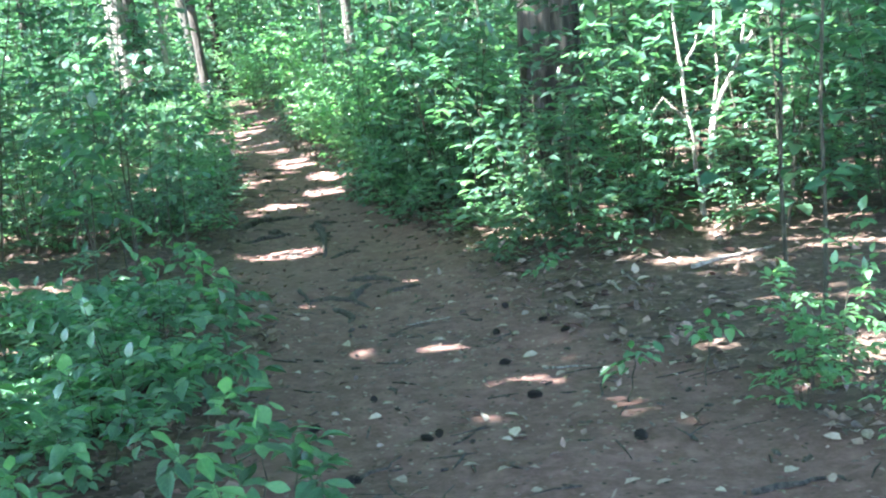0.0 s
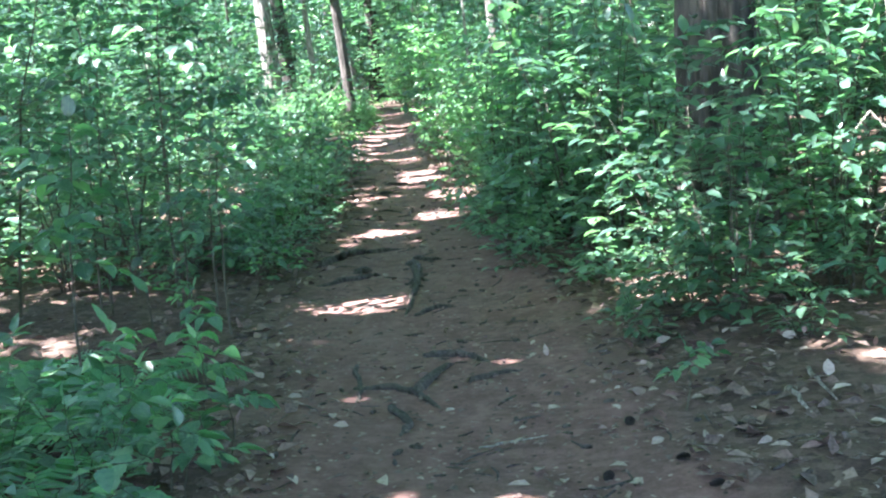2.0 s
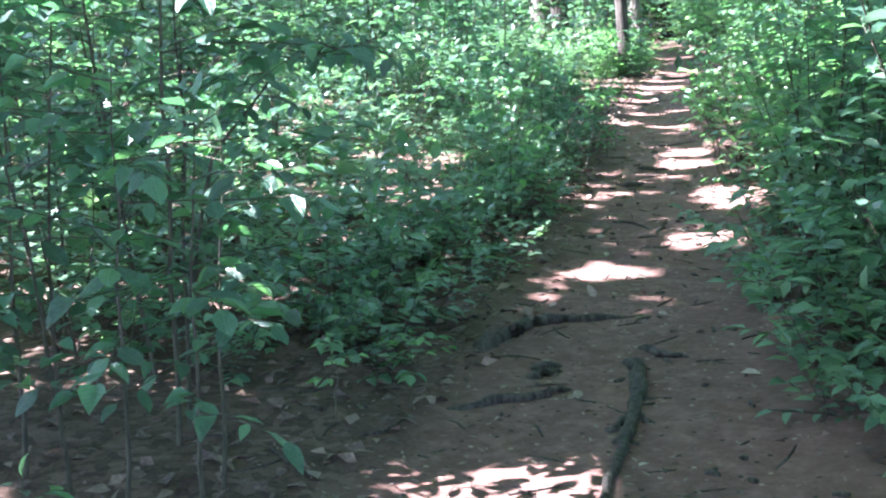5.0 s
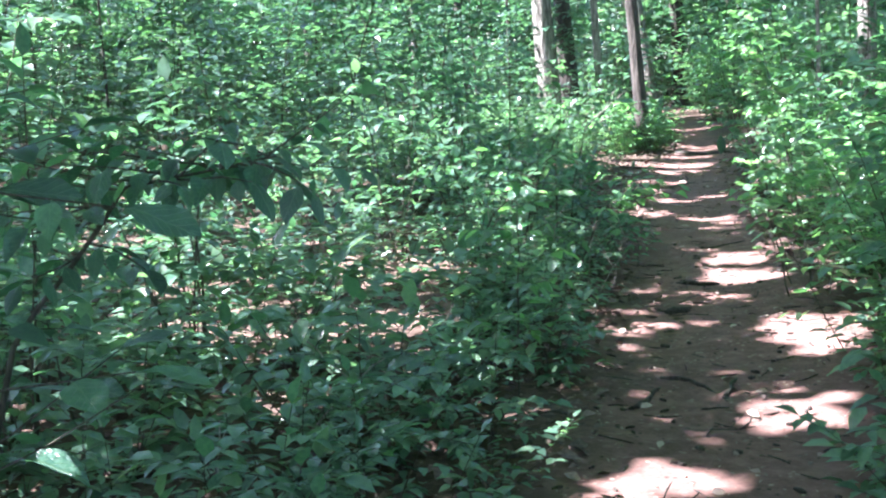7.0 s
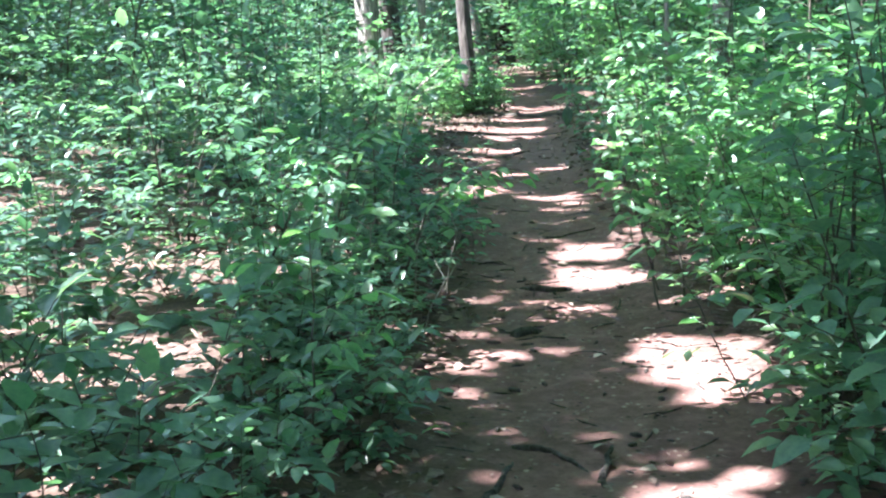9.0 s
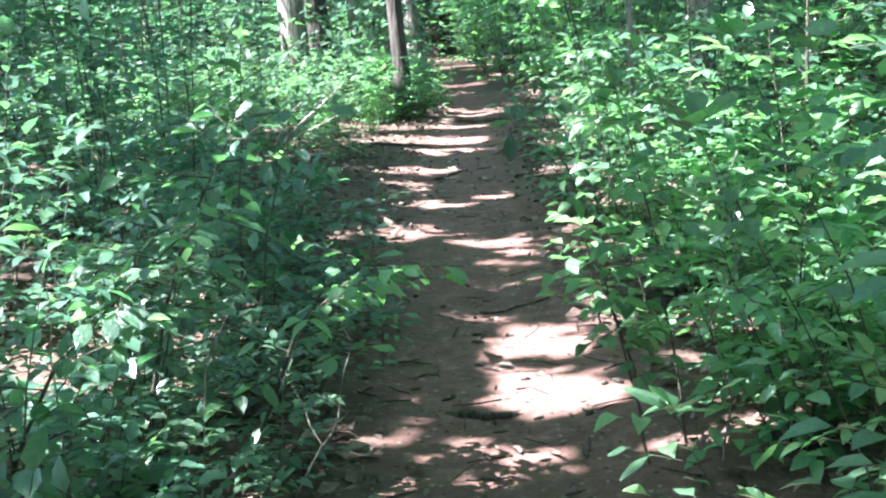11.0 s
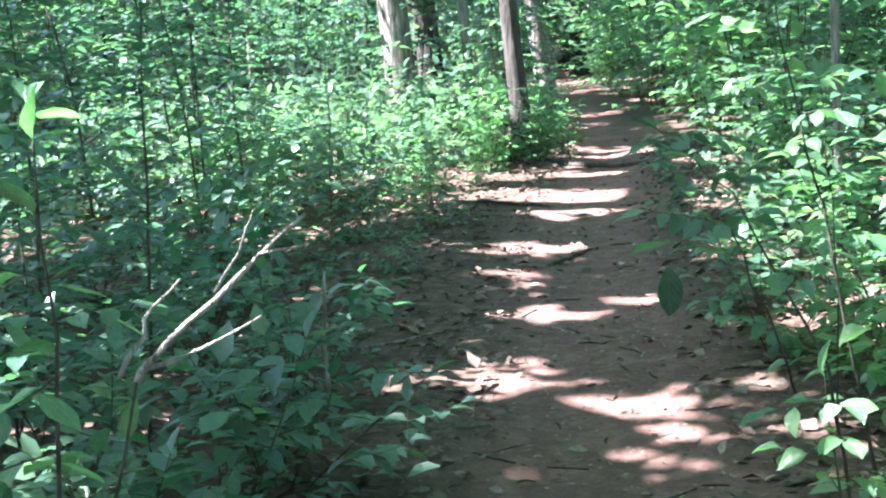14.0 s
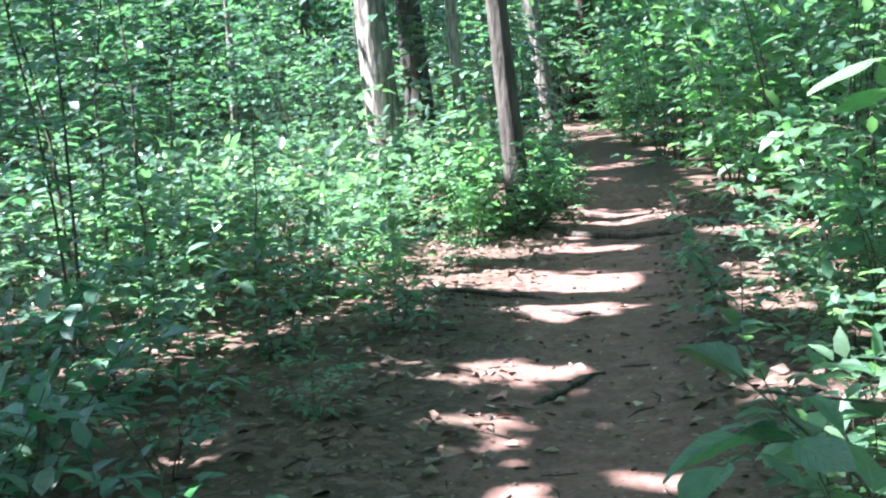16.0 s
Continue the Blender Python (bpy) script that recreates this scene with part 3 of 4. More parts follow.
# Added leaf layer on no tree: casts the shade, stays open at the gaps.
def build_shade_canopy():
    r = random.Random(5)
    leaves = []
    drop = TO_SUN / TO_SUN.z
    gaps = {(i, j) for i in range(int(-8 / CELL), int(3.5 / CELL)) for j in range(int(2.5 / CELL), int(38 / CELL)) if in_patch(i * CELL, j * CELL)}

    def shades_gap(p, d, l):
        for u in (0.0, 0.5, 1.0):
            q = p + d * (l * u)
            q = q - drop * q.z
            if (round(q.x / CELL), round(q.y / CELL)) in gaps:
                return True
        return False

    def clump(gx, gy, z, lo, hi, spread):
        if lit_place(gx, gy):
            return
        c = Vector((gx, gy, 0)) + drop * z
        for _ in range(3):
            l = r.uniform(lo, hi)
            p = c + Vector((r.gauss(0, spread), r.gauss(0, spread), r.gauss(0, 0.1)))
            d = Vector((r.uniform(-1, 1), r.uniform(-1, 1), r.uniform(-0.5, 0.2))).normalized()
            if not shades_gap(p, d, l):
                leaves.append((p, d, (r.gauss(0, 0.45), r.gauss(0, 0.45), 1), l, l * 0.65))

    for _ in range(52000):
        clump(r.uniform(-17, 14), r.uniform(-4, 48), r.uniform(6.5, 9.5), 0.26, 0.48, 0.08)
    for _ in range(16000):
        gy = r.uniform(1, 46)
        clump(r.uniform(edge_left(gy) - 1.0, edge_right(gy) + 0.8), gy, r.uniform(5.5, 8.5), 0.16, 0.34, 0.06)
    return tagged(new("canopy", leaf_mesh("canopy", leaves, LEAF_PLAIN, LEAF_CANOPY)), "leaf layer added above the view to shape sun patches on the ground", "canopy", kind="stuff")


build_shade_canopy()

# ---- undergrowth ----
BUSH_LABEL = "leafy green shrub with level sprays of oval leaves"
LOW_LABEL = "low woody shrub with small green leaves"
bushes = [build_shrub("shrub", 100 + i, 1.7, 0.95, 5, 9, 6, 0.13, LEAF_BUSH, LEAF_FULL, BUSH_LABEL, twig_len=0.46, trunk=0.009) for i in range(5)]
# Shrubs in the paler leaf, coloured as if the sun lay on them.
lights = [build_shrub("shrub", 130 + i, 1.5, 0.85, 5, 9, 6, 0.13, LEAF_SUN_TONE, LEAF_FULL, "shrub with broad leaves coloured a sunlit bright green", twig_len=0.42) for i in range(3)]
lows = [build_shrub("low_shrub", 160 + i, 0.75, 0.65, 5, 6, 5, 0.112, LEAF_LOW, LEAF_FULL, LOW_LABEL, twig_len=0.28, trunk=0.005, lean=0.75, split=False) for i in range(5)]
saplings = [build_shrub("sapling", 190 + i, 3.4, 0.9, 1, 26, 7, 0.14, LEAF_SAPLING, LEAF_FULL, "slender tree sapling with dark stem and drooping leaves", "sapling", 0.2, 0.75, 0.014) for i in range(4)]
far_bushes = [build_shrub("undergrowth", 220 + i, 2.4, 1.3, 5, 9, 7, 0.16, LEAF_BUSH, LEAF_PLAIN, "distant leafy undergrowth", twig_len=0.65, trunk=0.006, split=False, woody=False) for i in range(4)]
# Low shrubs again in the darker sapling leaf, which colours the shade in.
shade_tone_lows = [build_shrub("low_shrub", 170 + i, 0.85, 0.7, 4, 6, 5, 0.125, LEAF_SAPLING, LEAF_FULL, "low shrub with broad leaves coloured dark for shade", twig_len=0.34, trunk=0.006, lean=0.75, bare=0.2) for i in range(3)]
FAR = []


def scatter(seed, kinds, y0, y1, d0, d1, side, gap, smin, smax, group="", tries=3000):
    """Plants kinds between d0 and d1 metres off the trail's edge, no two nearer than gap; with no group, for the joined distance."""
    r = random.Random(seed)
    placed = []
    for _ in range(tries):
        y, d = r.uniform(y0, y1), d0 + (d1 - d0) * r.random()
        x = edge_left(y) - d if side < 0 else edge_right(y) + d
        if any(abs(x - a) < gap and math.hypot(x - a, y - b) < gap for a, b in placed):
            continue
        placed.append((x, y))
        kind, size, turn = r.choice(kinds), r.uniform(smin, smax), r.uniform(0, 360)
        if side > 0 and 7.5 < y < 11.3 and abs(x - 0.08 * y) < 0.45:
            size = min(size, 0.68)  # low growth before the thick trunk
        if group:
            put(kind, x, y, size, turn, group=group)
        else:
            FAR.append((kind, pose(x, y, ground_z(x, y), 0, 0, turn) @ Matrix.Scale(size, 4)))


SHRUBS, LOWS, SAPS = "shrubs along the trail", "low shrubs along the trail", "saplings beside the trail"
# right of the trail
scatter(1, bushes, 8.6, 15, 0.5, 3.2, 1, 0.72, 0.8, 1.3, SHRUBS)
scatter(2, lows, 7.8, 15, 0.15, 1.2, 1, 0.55, 0.6, 1.0, LOWS)
scatter(3, bushes + lights, 15, 24, 0.75, 3.6, 1, 1.0, 0.55, 0.95, SHRUBS)
scatter(4, lows, 15, 26, 0.3, 2.5, 1, 0.75, 0.6, 1.1, LOWS)
scatter(5, lights + bushes, 23, 30, 0.8, 4.0, 1, 1.1, 0.8, 1.25, SHRUBS)
scatter(7, lights + bushes, 29, 44, 0.7, 4.0, 1, 1.25, 1.2, 1.9, SHRUBS)
scatter(6, bushes, 7.4, 10.5, 2.4, 6.0, 1, 1.0, 0.6, 1.2, SHRUBS)
scatter(8, lights, 12.5, 20, 0.5, 1.8, 1, 0.62, 0.38, 0.62, SHRUBS)
# left of the trail
scatter(11, bushes, 9.6, 14, 1.6, 5.5, -1, 1.0, 0.7, 1.2, SHRUBS)
scatter(12, lows, 11.2, 14.2, 0.55, 4.6, -1, 0.58, 0.75, 1.2, LOWS)
scatter(29, lows + shade_tone_lows, 14.2, 20, 0.6, 4.6, -1, 0.85, 0.65, 1.0, LOWS)
scatter(13, bushes, 14, 19, 1.3, 5.5, -1, 1.45, 0.5, 0.85, SHRUBS)
scatter(14, lows, 24.6, 33, 1.1, 6.0, -1, 0.66, 0.8, 1.4, LOWS)
scatter(28, lows + shade_tone_lows, 19.8, 24.6, 1.7, 6.0, -1, 0.8, 0.7, 1.15, LOWS)
scatter(15, lights, 25.5, 31, 0.45, 3.2, -1, 0.75, 0.38, 0.62, SHRUBS)
scatter(16, bushes, 33, 44, 0.7, 4.5, -1, 1.3, 0.9, 1.7, SHRUBS)
scatter(17, lows, 3.9, 6.9, 0.35, 3.4, -1, 0.42, 0.5, 0.9, LOWS)
scatter(18, bushes, 5.0, 8.2, 3.2, 5.5, -1, 1.0, 0.6, 1.1, SHRUBS)
scatter(19, lows, 11.3, 18, 0.22, 0.7, -1, 0.42, 0.5, 0.78, LOWS)
scatter(20, lows, 10.4, 11.6, 0.25, 1.6, -1, 0.42, 0.5, 0.8, LOWS)
# deeper in the woods
scatter(21, far_bushes, 7, 62, 5.0, 18, -1, 1.5, 0.7, 1.35)
scatter(22, far_bushes, 7, 62, 3.8, 15, 1, 1.5, 0.7, 1.35)
scatter(23, far_bushes, 47, 75, -12, 16, -1, 1.7, 2.2, 3.6)
scatter(26, far_bushes, 12, 62, 7.5, 22, -1, 1.9, 1.8, 2.9)
scatter(27, far_bushes, 14, 62, 6, 18, 1, 2.0, 1.8, 2.9)
scatter(24, saplings, 9, 40, 2.4, 8, -1, 2.7, 0.7, 1.3, SAPS)
scatter(25, saplings, 8.5, 40, 1.4, 7, 1, 1.8, 0.7, 1.3, SAPS)
joined("undergrowth", FAR, "dense leafy undergrowth filling the woods behind the shrubs", "undergrowth")


def put_all(kind_list, rows, group):
    for k, (x, y, size, turn) in enumerate(rows):
        put(kind_list[k % len(kind_list)], x, y, size, turn, group=group)


put_all(saplings, [(-2.55, 9.9, 0.62, 40), (-3.0, 10.4, 0.75, 130), (-2.85, 9.6, 0.55, 250), (-3.6, 9.9, 0.8, 10), (1.69, 6.0, 0.95, 0), (1.82, 7.2, 1.0, 200), (-6.3, 23.3, 0.8, 50), (-7.4, 26.2, 0.9, 150), (-5.7, 24.2, 0.5, 30), (-1.62, 20.1, 0.75, 0), (-1.5, 19.4, 0.7, 120), (-5.6, 20.3, 0.75, 70), (-6.9, 21.9, 0.95, 190), (-6.27, 23.24, 0.85, 20), (-6.5, 24.45, 0.9, 300), (-7.4, 23.7, 1.0, 110), (-7.5, 25.6, 0.9, 240), (-4.5, 19.3, 0.6, 330), (-2.4, 9.06, 0.5, 10), (-4.0, 10.3, 0.85, 60), (-0.9, 15.3, 0.55, 200)], SAPS)
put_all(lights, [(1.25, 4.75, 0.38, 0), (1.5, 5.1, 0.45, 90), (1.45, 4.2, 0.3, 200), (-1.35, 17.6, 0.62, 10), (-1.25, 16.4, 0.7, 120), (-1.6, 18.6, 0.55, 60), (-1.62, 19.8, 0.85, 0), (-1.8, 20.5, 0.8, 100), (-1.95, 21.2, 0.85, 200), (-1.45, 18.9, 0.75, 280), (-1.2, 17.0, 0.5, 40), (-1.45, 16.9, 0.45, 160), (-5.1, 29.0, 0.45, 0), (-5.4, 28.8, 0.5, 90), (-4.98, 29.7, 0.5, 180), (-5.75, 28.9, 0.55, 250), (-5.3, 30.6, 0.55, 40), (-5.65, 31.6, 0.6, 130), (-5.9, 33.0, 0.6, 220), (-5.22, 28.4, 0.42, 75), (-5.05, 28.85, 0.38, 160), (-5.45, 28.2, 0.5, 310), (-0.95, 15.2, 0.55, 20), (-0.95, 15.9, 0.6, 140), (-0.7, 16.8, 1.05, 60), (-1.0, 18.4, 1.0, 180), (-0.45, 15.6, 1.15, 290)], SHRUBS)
put_all(bushes, [(-3.3, 15.9, 0.55, 20), (-3.7, 16.6, 0.6, 190), (-3.3, 15.1, 0.55, 100), (0.75, 8.6, 0.75, 10), (0.55, 9.2, 0.9, 60), (1.35, 8.85, 0.55, 20), (1.95, 8.8, 0.5, 110), (2.4, 9.0, 0.65, 200), (1.5, 9.85, 0.8, 300), (2.5, 9.8, 0.9, 30), (2.9, 8.6, 0.6, 70)], SHRUBS)
put_all(shade_tone_lows, [(-3.2, 17.9, 0.7, 40), (-3.05, 16.9, 0.6, 130), (-3.65, 18.2, 0.85, 30), (-3.85, 19.0, 0.8, 80), (-4.1, 19.9, 0.75, 140), (-4.3, 18.6, 0.9, 200), (-3.5, 17.4, 0.8, 260), (-4.35, 20.6, 0.75, 310), (-4.9, 20.5, 0.9, 10), (-5.3, 21.3, 0.95, 180), (-5.4, 20.7, 1.0, 80), (-5.6, 21.9, 0.9, 30), (-6.1, 22.3, 1.0, 200), (-5.0, 21.9, 0.7, 320), (-3.3, 15.5, 0.7, 50), (-3.1, 14.9, 0.6, 170)], LOWS)
put_all(lows, [(-6.4, 21.4, 1.1, 100), (-5.9, 22.9, 0.8, 260), (-4.7, 22.7, 0.5, 10), (-5.4, 23.9, 0.9, 70), (-4.9, 24.4, 0.8, 150), (-0.55, 11.3, 0.8, 20), (-0.45, 10.6, 0.75, 140), (-0.8, 12.3, 0.8, 250), (-0.95, 13.0, 0.75, 10), (-0.85, 14.1, 0.8, 90)], LOWS)
put_all(bushes, [(-0.55, 13.2, 0.85, 30), (-0.75, 13.9, 0.95, 100), (-1.0, 14.7, 0.8, 220), (-0.35, 12.3, 0.85, 300), (-0.2, 11.4, 0.8, 80), (-0.35, 14.4, 1.1, 10), (0.1, 13.0, 1.15, 170), (-4.6, 18.5, 0.85, 60), (-5.1, 19.3, 1.0, 150), (-4.8, 17.6, 0.9, 250)], SHRUBS)
retire(bushes + lights + lows + shade_tone_lows + saplings + far_bushes)

# ---- plants whose leaves can be told apart ----
BLADE_ROWS = [(0.0, 0.02), (0.14, 0.22), (0.32, 0.41), (0.52, 0.46), (0.72, 0.35), (0.88, 0.17), (1.0, 0.01)]


def one_leaf(mat, fold, curl, twist, bow):
    """A leaf blade on a short stalk: folded along its midrib, curled at the tip, twisted and bowed."""
    sh = Shape()
    rows = []
    for i, (u, w) in enumerate(BLADE_ROWS):
        for s in (-1, 0, 1):
            y = s * w * (1 + 0.07 * math.sin(5 * i + 2 * s))
            rows.append((0.08 + 0.92 * u, y + bow * u * u, fold * abs(y) + twist * y * u - curl * u * u + 0.02 * math.sin(9 * u + s)))
    sh.add(rows, [(3 * i + k, 3 * i + k + 1, 3 * i + k + 4, 3 * i + k + 3) for i in range(6) for k in (0, 1)])
    sh.tube([(-0.02, 0, 0), (0.1, 0, 0)], [0.015, 0.012], 3)
    return sh.mesh("leaf", mat)


WAYS = [(0.2, 0.12, 0.1, 0.05), (0.35, 0.28, -0.25, -0.08), (0.05, 0.2, 0.3, 0.1), (0.5, 0.06, 0.0, -0.04), (-0.1, 0.34, -0.15, 0.0)]
BROAD = {LEAF_SAPLING.name: BLADE_SHADE_TONE, LEAF_SUN_TONE.name: BLADE_SUN_TONE, LEAF_BUSH.name: BLADE_MID}
LEAF_MESHES = {n: [one_leaf(m, *w) for w in WAYS] for n, m in BROAD.items()}
HUNG = random.Random(3)


def hang_leaf(parent, place, way, up, length, mat, aspect=0.55):
    d = Vector(way).normalized()
    s = Vector(up).cross(d).normalized()
    n = d.cross(s)
    ob = part("leaf", HUNG.choice(LEAF_MESHES[mat.name]), parent)
    m = Matrix((d * length, s * length * aspect, n * length)).transposed().to_4x4()
    m.translation = place
    ob.matrix_basis = m
    return ob


def build_leafy_plant(name, seed, line, twigs, twig_len, per_twig, size, mat, label, category="sapling", bare=0.3, radius=0.006, droop=0.2):
    """A plant on a given stem line (first point on the ground), with every leaf a part."""
    r = random.Random(seed)
    x0, y0 = line[0][0], line[0][1]
    z0 = ground_z(x0, y0)
    root = tagged(new(name), label, category)
    root.location = (x0, y0, z0)
    ends = [Vector((x - x0, y - y0, (z - z0) if i else -0.03)) for i, (x, y, z) in enumerate(line)]
    pts = []
    for a, b in zip(ends, ends[1:]):
        for k in range(4):
            pts.append(a.lerp(b, k / 4) + Vector((r.gauss(0, 0.006), r.gauss(0, 0.006), 0)))
    pts.append(ends[-1])
    sh = Shape()
    sh.tube(pts, [radius * (1 - 0.8 * i / (len(pts) - 1)) for i in range(len(pts))], 6)
    part("stem", sh.mesh("stem", TWIG), root)
    leaves = []
    for k in range(twigs):
        u = bare + (1 - bare) * (k + r.random()) / twigs
        p, d = along(pts, min(u, 0.99))
        a = r.uniform(0, 2 * math.pi)
        tp = wander(r, p, Vector((math.cos(a), math.sin(a), r.uniform(0, 0.5))), twig_len * r.uniform(0.6, 1.2), 3, 0.15, -0.05)
        tw = Shape()
        tw.tube(tp, [radius * 0.3, radius * 0.25, radius * 0.2, radius * 0.12], 4)
        part("twig", tw.mesh("twig", TWIG), root)
        leafy_twig(r, leaves, tp, size, per_twig, droop)
    leafy_twig(r, leaves, pts[-4:], size, per_twig, droop)
    for p, way, up, l, w in leaves:
        hang_leaf(root, p, way, up, l, mat, w / l)
    return root


def build_whorled(seed, line, leaf, label, count=5):
    """A slim seedling whose tip carries a whorl of large leaves, with a few sprays below."""
    plant = build_leafy_plant("seedling", seed, line, 9, 0.18, 3, leaf * 0.75, LEAF_SUN_TONE, label, "seedling", 0.3, 0.004)
    r = random.Random(seed)
    tip = Vector(line[-1]) - plant.location
    turn = r.uniform(0, 6.28)
    for k in range(count):
        a = turn + 2 * math.pi * (k + r.uniform(-0.2, 0.2)) / count
        hang_leaf(plant, tip, (math.cos(a), math.sin(a), r.uniform(0.2, 0.9)), (-0.6 * math.cos(a), -0.6 * math.sin(a), 1), leaf * r.uniform(0.85, 1.2), LEAF_SUN_TONE, 0.5)
    return plant


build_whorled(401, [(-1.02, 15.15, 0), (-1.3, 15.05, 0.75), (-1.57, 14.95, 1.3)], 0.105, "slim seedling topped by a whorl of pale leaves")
build_whorled(402, [(-0.92, 15.6, 0), (-1.2, 15.5, 0.85), (-1.48, 15.4, 1.46)], 0.11, "tall seedling with large leaves coloured a sunlit yellow-green")
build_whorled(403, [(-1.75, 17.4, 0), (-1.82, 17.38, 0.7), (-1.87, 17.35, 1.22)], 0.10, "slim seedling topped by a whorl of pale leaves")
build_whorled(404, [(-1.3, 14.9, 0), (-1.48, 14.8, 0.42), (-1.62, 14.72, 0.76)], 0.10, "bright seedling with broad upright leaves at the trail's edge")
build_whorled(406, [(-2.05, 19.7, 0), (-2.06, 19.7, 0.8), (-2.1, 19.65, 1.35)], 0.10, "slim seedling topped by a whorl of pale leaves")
# arching sapling with a single hanging leaf beside the trail
arch = build_leafy_plant("sapling", 301, [(-2.20, 20.3, 0), (-2.26, 19.8, 0.45), (-2.36, 19.2, 0.95), (-2.46, 18.9, 1.02)], 3, 0.16, 3, 0.10, LEAF_SAPLING, "arching sapling with a drooping dark leaf over the trail", bare=0.75, radius=0.006)
base = arch.location
hang_leaf(arch, Vector((-2.51, 18.87, 0.90)) - base, (0.02, 0.0, -1), (0.3, -1, 0), 0.165, LEAF_SAPLING, 0.5)
hang_leaf(arch, Vector((-2.48, 18.88, 0.95)) - base, (-1, 0.1, -0.15), (0, 0.3, 1), 0.14, LEAF_SAPLING, 0.5)
hang_leaf(arch, Vector((-2.46, 18.88, 0.94)) - base, (1, 0.1, -0.1), (0, 0.3, 1), 0.12, LEAF_SAPLING, 0.5)
# leafy saplings close beside the trail; sun and shade tones put into leaf colours
build_leafy_plant("sapling", 315, [(-5.3, 28.35, 0), (-5.34, 28.3, 0.5), (-5.38, 28.2, 0.95)], 9, 0.42, 6, 0.14, LEAF_SUN_TONE, "sapling with a level spray of leaves coloured pale for sunlight", bare=0.72, radius=0.007, droop=0.0)
build_leafy_plant("sapling", 316, [(-1.95, 9.0, 0), (-1.93, 9.0, 0.6), (-1.9, 9.05, 1.25)], 12, 0.4, 5, 0.09, LEAF_SAPLING, "sapling with broad leaves, bluish shade put into their green", bare=0.35, radius=0.008)
build_leafy_plant("sapling", 317, [(-2.25, 7.75, 0), (-2.2, 7.7, 0.7), (-2.1, 7.64, 1.3)], 16, 0.32, 5, 0.13, LEAF_BUSH, "sapling with broad leaves, bluish shade put into their green", bare=0.45, radius=0.008)
build_leafy_plant("sapling", 318, [(-3.4, 17.2, 0), (-3.38, 17.15, 0.8), (-3.3, 17.08, 1.45)], 7, 0.24, 4, 0.10, LEAF_SUN_TONE, "sapling with leaves coloured pale for sunlight above dark shrubs", bare=0.5, radius=0.008)
build_leafy_plant("seedling", 320, [(-2.5, 13.4, 0), (-2.48, 13.4, 0.5), (-2.47, 13.4, 0.98)], 12, 0.2, 5, 0.09, LEAF_SUN_TONE, "upright seedling with bright green whorled leaves", "seedling", 0.35)
build_leafy_plant("seedling", 321, [(-1.75, 16.75, 0), (-1.85, 16.6, 0.5), (-1.93, 16.4, 0.8)], 12, 0.22, 5, 0.085, LEAF_SUN_TONE, "seedling with broad green leaves, sunlight put into their colour", "seedling", 0.4)
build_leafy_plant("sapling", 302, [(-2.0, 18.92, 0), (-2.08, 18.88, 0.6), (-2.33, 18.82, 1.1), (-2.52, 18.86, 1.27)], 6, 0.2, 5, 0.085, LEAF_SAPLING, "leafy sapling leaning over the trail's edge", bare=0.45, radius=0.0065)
build_leafy_plant("sapling", 303, [(-1.95, 19.3, 0), (-2.05, 19.25, 0.8), (-2.2, 19.2, 1.5), (-2.3, 19.2, 1.9)], 9, 0.22, 5, 0.095, LEAF_SUN_TONE, "tall bright-leaved sapling beside the trail", bare=0.5, radius=0.0065)
build_leafy_plant("seedling", 304, [(-2.0, 18.0, 0), (-2.05, 17.98, 0.5), (-2.08, 17.97, 0.82)], 8, 0.14, 4, 0.075, LEAF_SUN_TONE, "seedling with broad light green leaves", "seedling", 0.4)
build_leafy_plant("seedling", 305, [(-1.72, 16.3, 0), (-1.8, 16.25, 0.5), (-1.92, 16.22, 0.88)], 17, 0.2, 5, 0.085, LEAF_SUN_TONE, "seedling with broad green leaves, sunlight put into their colour", "seedling", 0.35)
build_leafy_plant("seedling", 306, [(-1.6, 16.5, 0), (-1.7, 16.4, 0.8), (-1.82, 16.3, 1.3)], 14, 0.18, 5, 0.085, LEAF_SUN_TONE, "slim upright seedling with paired pale leaves", "seedling", 0.4)
build_leafy_plant("shrub", 307, [(-3.3, 15.8, 0), (-3.15, 15.9, 0.8), (-2.95, 16.0, 1.25)], 22, 0.34, 5, 0.085, LEAF_BUSH, "spreading shrub with layered oval leaves", "shrub", 0.35, 0.010)
build_leafy_plant("shrub", 308, [(-3.0, 15.9, 0), (-2.8, 16.0, 0.6), (-2.55, 16.05, 0.8)], 18, 0.3, 5, 0.085, LEAF_SUN_TONE, "shrub with leaf sprays reaching over the trail", "shrub", 0.3, 0.009)
build_leafy_plant("shrub", 309, [(-3.4, 14.9, 0), (-3.2, 15.2, 0.7), (-2.9, 15.4, 1.0)], 17, 0.3, 5, 0.085, LEAF_BUSH, "spreading shrub with dark oval leaves", "shrub", 0.3, 0.009)
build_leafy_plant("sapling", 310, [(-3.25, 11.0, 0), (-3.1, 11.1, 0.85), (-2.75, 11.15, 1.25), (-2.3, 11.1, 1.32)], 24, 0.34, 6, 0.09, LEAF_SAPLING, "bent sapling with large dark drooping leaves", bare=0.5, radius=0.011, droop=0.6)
build_leafy_plant("sapling", 311, [(-2.5, 9.75, 0), (-2.48, 9.78, 0.8), (-2.45, 9.8, 1.6), (-2.4, 9.8, 2.0)], 26, 0.5, 6, 0.115, LEAF_SAPLING, "sapling with broad leaves, bluish shade put into their green", bare=0.33, radius=0.010)
